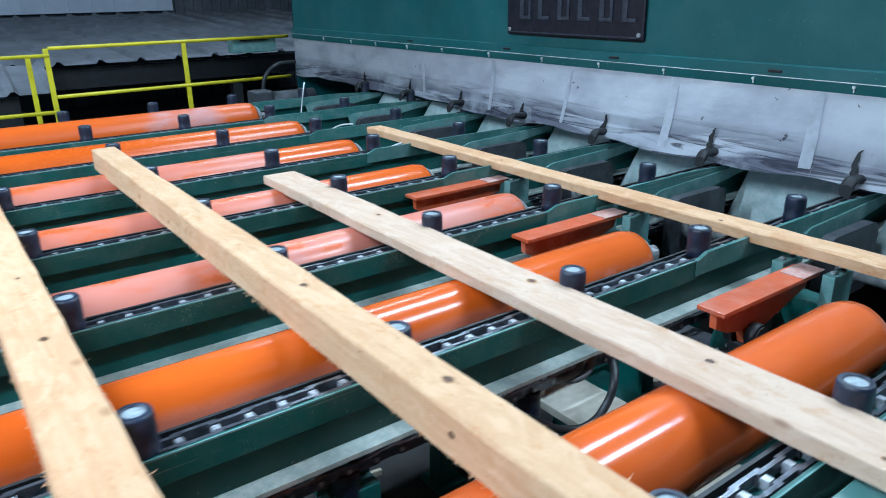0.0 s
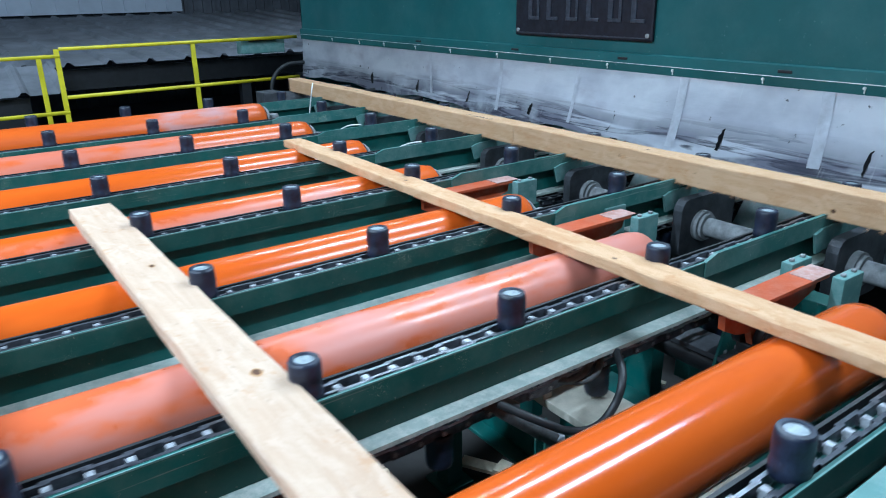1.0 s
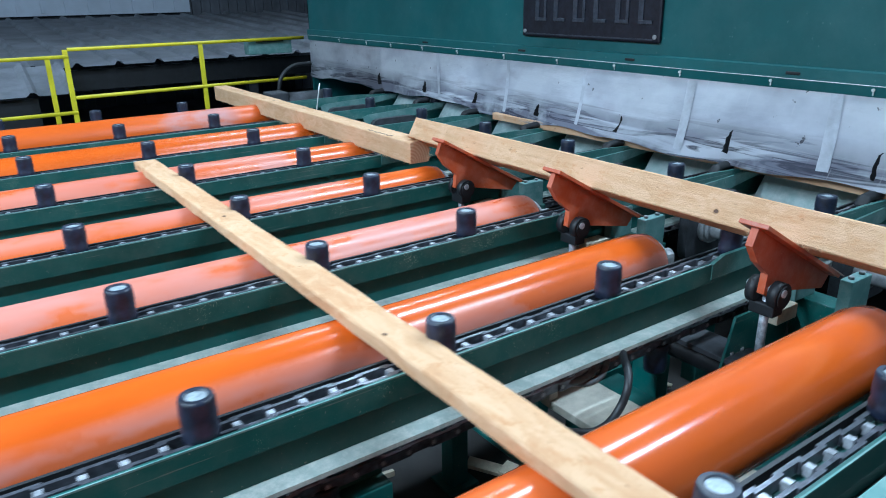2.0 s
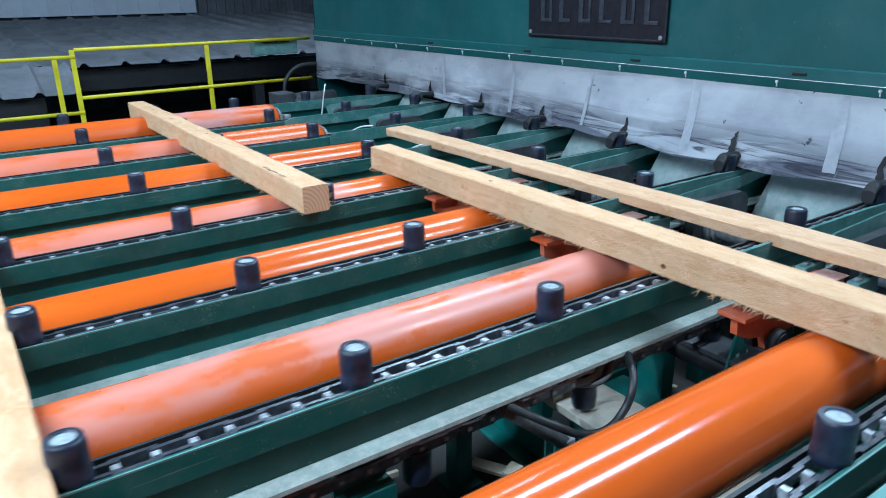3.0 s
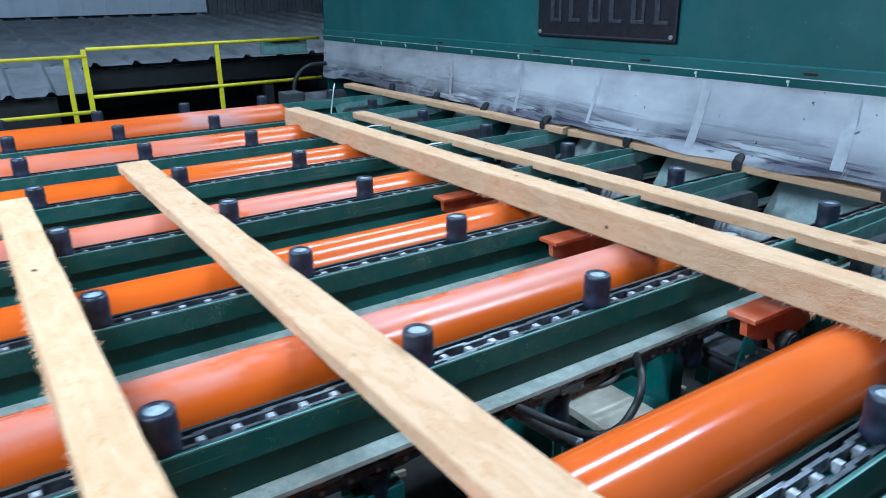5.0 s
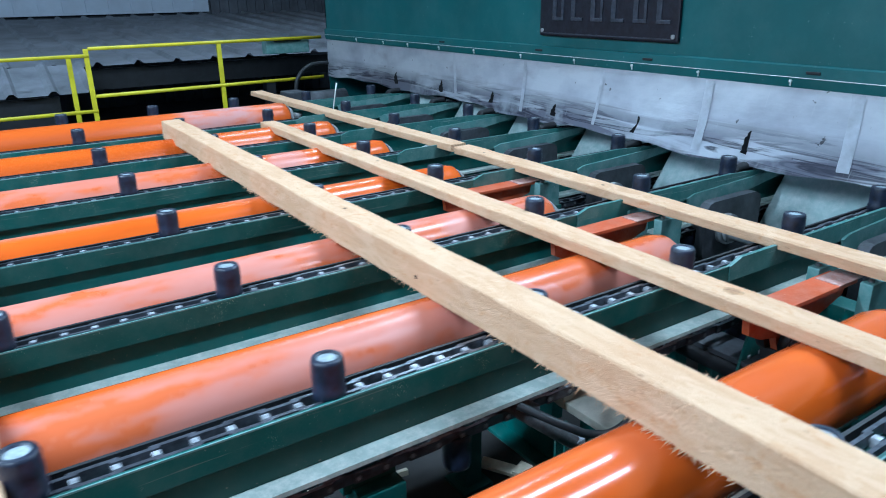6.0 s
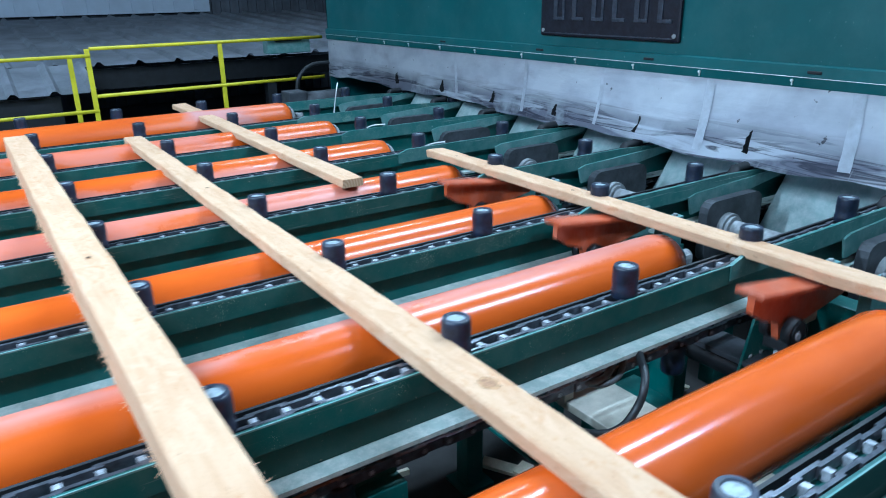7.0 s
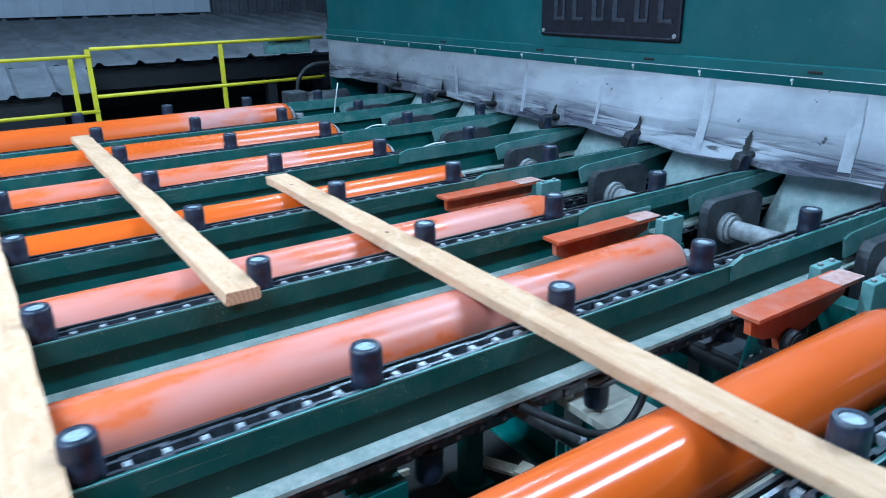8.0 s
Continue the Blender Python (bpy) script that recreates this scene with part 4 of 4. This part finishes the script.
BOARDS.append(board("timber", w, 0.098, 2.67, WOODS[0], "short square sawn pine timber with a clean cut end",
                    [(t, pose(x, 5.36, DECK)) for t, x in SHOT_A] + [(1.87, pose(lead(4, w, 1.87), 5.36, DECK)), (2.2, pose(lead(4, w, 2.2), 5.35, DECK)), (2.55, pose(lead(4, w, 2.55), 5.28, DECK)), (2.8, pose(lead(4, w, 2.8), 5.10, DECK)),
                     (3.5, pose(lead(4, w, 3.5), 4.57, DECK)), (4.0, pose(lead(4, w, 4.0), 4.12, DECK)), (5.0, pose(lead(4, w, 5.0), 3.27, DECK)), (8.0, pose(lead(4, w, 8.0), 3.2, DECK))], [(0.045, 0.45, 0.008), (0.05, 1.0, 0.006), (0.06, 1.42, 0.008)], 1.6))
BOARDS.append(board("timber", w, 0.098, 4.0, WOODS[0], "square sawn pine timber with a clean cut end on the chains",
                    [(t, pose(x, 2.688, DECK)) for t, x in SHOT_A[:-1]] + [(1.72, pose(1.81, 2.69, DECK)), (1.85, pose(1.75, 2.72, 1.105, 0, 27, 0)), (1.95, pose(1.735, 2.745, 1.114, 0, 29, 0)), (2.35, pose(1.735, 2.745, 1.114, 0, 29, 0)),
                     (2.5, pose(1.75, 2.745, 1.025, 0, 5, 0)), (2.6, pose(1.78, 2.745, DECK)), (2.75, pose(lead(5, w, 2.75), 2.745, DECK)), (8.0, pose(lead(5, w, 8.0), 2.745, DECK))], [(-0.078, 1.12, 0.008), (-0.05, 1.07, 0.006), (-0.03, 1.6, 0.007), (0.04, 0.8, 0.007)], 2.6))
w = 0.130
BOARDS.append(board("board", w, 0.040, 4.2, WOODS[2], "wide rosy sawn pine board on the chains",
                    [(0.0, pose(lead(6, w, 0), 3.38, DECK)), (2.5, pose(lead(6, w, 2.5), 3.38, DECK)), (2.75, pose(1.98, 3.38, DECK)), (2.95, pose(1.97, 3.38, DECK)), (3.1, pose(lead(6, w, 3.1), 3.38, DECK)), (8.0, pose(lead(6, w, 8.0), 3.38, DECK))]))
w = 0.100
BOARDS.append(board("timber", w, 0.096, 4.8, WOODS[2], "square sawn pine timber with a slight fuzz on the chains", [(t, pose(x, 4.05, DECK, 0, 0, k)) for t, x, k in SHOT_B] + [(t, pose(lead(8, w, t), 4.07, DECK, 0, 0, k)) for t, k in ((4.72, -0.3), (6.0, 0.1), (7.0, 0.2), (8.0, 0.2))], [(0.05, 2.1, 0.006), (-0.04, 2.6, 0.007)], 1.9))
w = 0.092
BOARDS.append(board("board", w, 0.038, 4.8, WOODS[2], "narrow sawn pine board with a round knot", [(0.0, pose(lead(9, w, 0), 4.02, DECK)), (4.2, pose(lead(9, w, 4.2), 4.02, DECK)), (4.35, pose(2.56, 4.02, DECK)), (4.5, pose(2.40, 4.02, DECK)), (4.7, pose(2.21, 4.02, DECK)), (4.95, pose(2.05, 4.02, DECK)), (5.2, pose(lead(9, w, 5.2), 4.02, DECK)), (8.0, pose(lead(9, w, 8.0), 4.02, DECK))], [(0.050, 3.08, 0.017), (0.05, 1.3, 0.006)]))
BOARDS.append(board("board", w, 0.034, 2.60, WOODS[2], "short thin sawn pine board with a clean cut end",
                    [(0.0, pose(lead(10, w, 0), 5.42, DECK)), (5.0, pose(lead(10, w, 5.0), 5.42, DECK)), (5.35, pose(2.28, 5.42, DECK, 0, 0, 1.0)), (5.6, pose(2.02, 5.42, DECK, 0, 0, 2.0)), (5.8, pose(1.895, 5.42, DECK, 0, 0, 2.1)), (6.1, pose(1.83, 5.42, DECK, 0, 0, 1.2)), (6.3, pose(lead(10, w, 6.3), 5.39, DECK, 0, 0, 0.3)), (6.5, pose(lead(10, w, 6.5), 5.36, DECK)), (7.0, pose(lead(10, w, 7.0), 5.12, DECK)), (8.0, pose(lead(10, w, 8.0), 4.27, DECK))]))
BOARDS.append(board("board", w, 0.034, 4.2, WOODS[2], "thin sawn pine board with a clean cut end",
                    [(0.0, pose(lead(10, w, 0), 2.78, DECK)), (5.0, pose(lead(10, w, 5.0), 2.78, DECK)), (5.35, pose(2.33, 2.78, DECK)), (5.6, pose(2.11, 2.78, DECK)), (5.8, pose(1.99, 2.78, DECK)), (6.05, pose(1.88, 2.78, DECK)), (6.2, pose(lead(10, w, 6.2), 2.78, DECK)), (6.3, pose(1.78, 2.78, 1.045, 0, 14, 0)), (6.4, pose(1.765, 2.78, 1.096, 0, 29, 0)), (6.85, pose(1.765, 2.78, 1.096, 0, 29, 0)),
                     (6.97, pose(1.76, 2.78, 1.03, 0, 9, 0)), (7.02, pose(1.755, 2.78, DECK)), (7.15, pose(lead(11, w, 7.15), 2.78, DECK)), (8.0, pose(lead(11, w, 8.0), 2.78, DECK))], [(0.04, 0.93, 0.007), (0.03, 0.2, 0.006)]))


# unreadable stamp on the short timber, as plain bars
stamped = BOARDS[4][0]
rng = random.Random(21)
for i in range(12):
    bm = bmesh.new()
    box(bm, -0.001, -0.5, -0.0004, 0.001, 0.5, 0.0012)
    for v in bm.verts:
        v.co = Vector((v.co.x * rng.uniform(0.8, 1.7), v.co.y * (0.011 + 0.006 * (i % 3)), v.co.z))
    mark = part("ink_mark", bm, INK, stamped, "black stamped ink mark")
    mark.matrix_basis = pose(0.010 + rng.uniform(-0.004, 0.004), -2.28 - 0.018 * i, 0.0995, 0, 0, rng.choice((-38, -20, 12, 30)))


# ---------- all that moves ----------
def motions():
    for sec, s0 in CHAINS:
        walk(sec, loop_rows(s0))
    phase = (0.0, 170.0, 60.0, 321.0, 40.0, 250.0, 130.0)
    for drum, k in ROLL_OBJECTS:
        walk(drum, [(i * 0.1, pose(0, 0, 0, 52.94 * i + phase[k], 0, 0)) for i in range(81)])
    for plate_ob, rod in LIFTERS:
        def at(deg, lift):
            return pose(PIVOT_X, 0, PIVOT_Z, 0, deg, 0), pose(1.69, 0, 0.86 + lift)
        keys = [(0.0, 0), (1.70, 0), (1.85, 29), (2.38, 29), (2.55, 0), (6.22, 0), (6.40, 29), (6.86, 29), (7.06, 0), (8.0, 0)]
        walk(plate_ob, dense([(t, at(d, d * 0.0045)[0]) for t, d in keys]))
        walk(rod, dense([(t, at(d, d * 0.0045)[1]) for t, d in keys]))
    for ob, rows in BOARDS:
        steps = []
        for t, m in dense(rows):
            m = m.copy()
            m.translation.x += drift(t) * min(1.0, max(0.0, (2.0 - m.translation.x) / 0.1))
            steps.append((t, m))
        walk(ob, steps)
    # each lug lifts the tongue and opens the slit as it comes through
    period = PITCH / SPEED
    beats = [n * period for n in range(-1, 13)]

    def cycle(keys, lay):
        rows = {}
        for beat in beats:
            for f, v in keys:
                t = beat + f * period
                if 0 < t < 8:
                    rows[round(t * FPS) / FPS] = lay(v)
        first = rows[min(rows)], rows[max(rows)]
        rows.setdefault(0.0, first[0])
        rows.setdefault(8.0, first[1])
        return sorted(rows.items())

    for ob, (x, y, z), slant in SLITS:
        walk(ob, cycle([(-0.10, 70), (-0.02, 8), (0.10, 5), (0.30, 35), (0.45, 70)], lambda v: pose(x, y, z, 0, slant, 0) @ pose(0, 0, 0, 0, 0, v)))
    for ob, y, back in TONGUES:
        keys = [(-0.14, (2.73, 1.022, -2)), (-0.03, (2.79, 1.052, 4)), (0.10, (2.75, 1.062, 6)), (0.24, (2.73, 1.062, 6)), (0.36, (2.73, 1.022, -2))]
        walk(ob, cycle(keys, lambda v: pose(v[0] - back, y, v[1], 0, v[2], 0)))
    # the curtain's strips are pushed up by what comes through
    passes = [(0.72, 23, -1.4, 5.35), (2.1, 6, -0.8, 3.4), (3.54, 23, -0.7, 4.1), (4.25, 6, -0.8, 4.0), (4.98, 6, -1.4, 5.4)]
    for ob, a, b in FLAPS:
        rows = [(0.0, pose(HINGE[0], 0, HINGE[1]))]
        for t, deg, y0, y1 in passes:
            if b > y0 and a < y1 + 0.2:
                for dt, f in ((-0.10, 0), (0.0, 0.85), (0.10, 1.0), (0.18, 0.8), (0.32, 0)):
                    rows.append((t + dt, pose(HINGE[0], 0, HINGE[1], 0, deg * f, 0)))
        rows.append((8.0, pose(HINGE[0], 0, HINGE[1])))
        walk(ob, dense(rows))


motions()
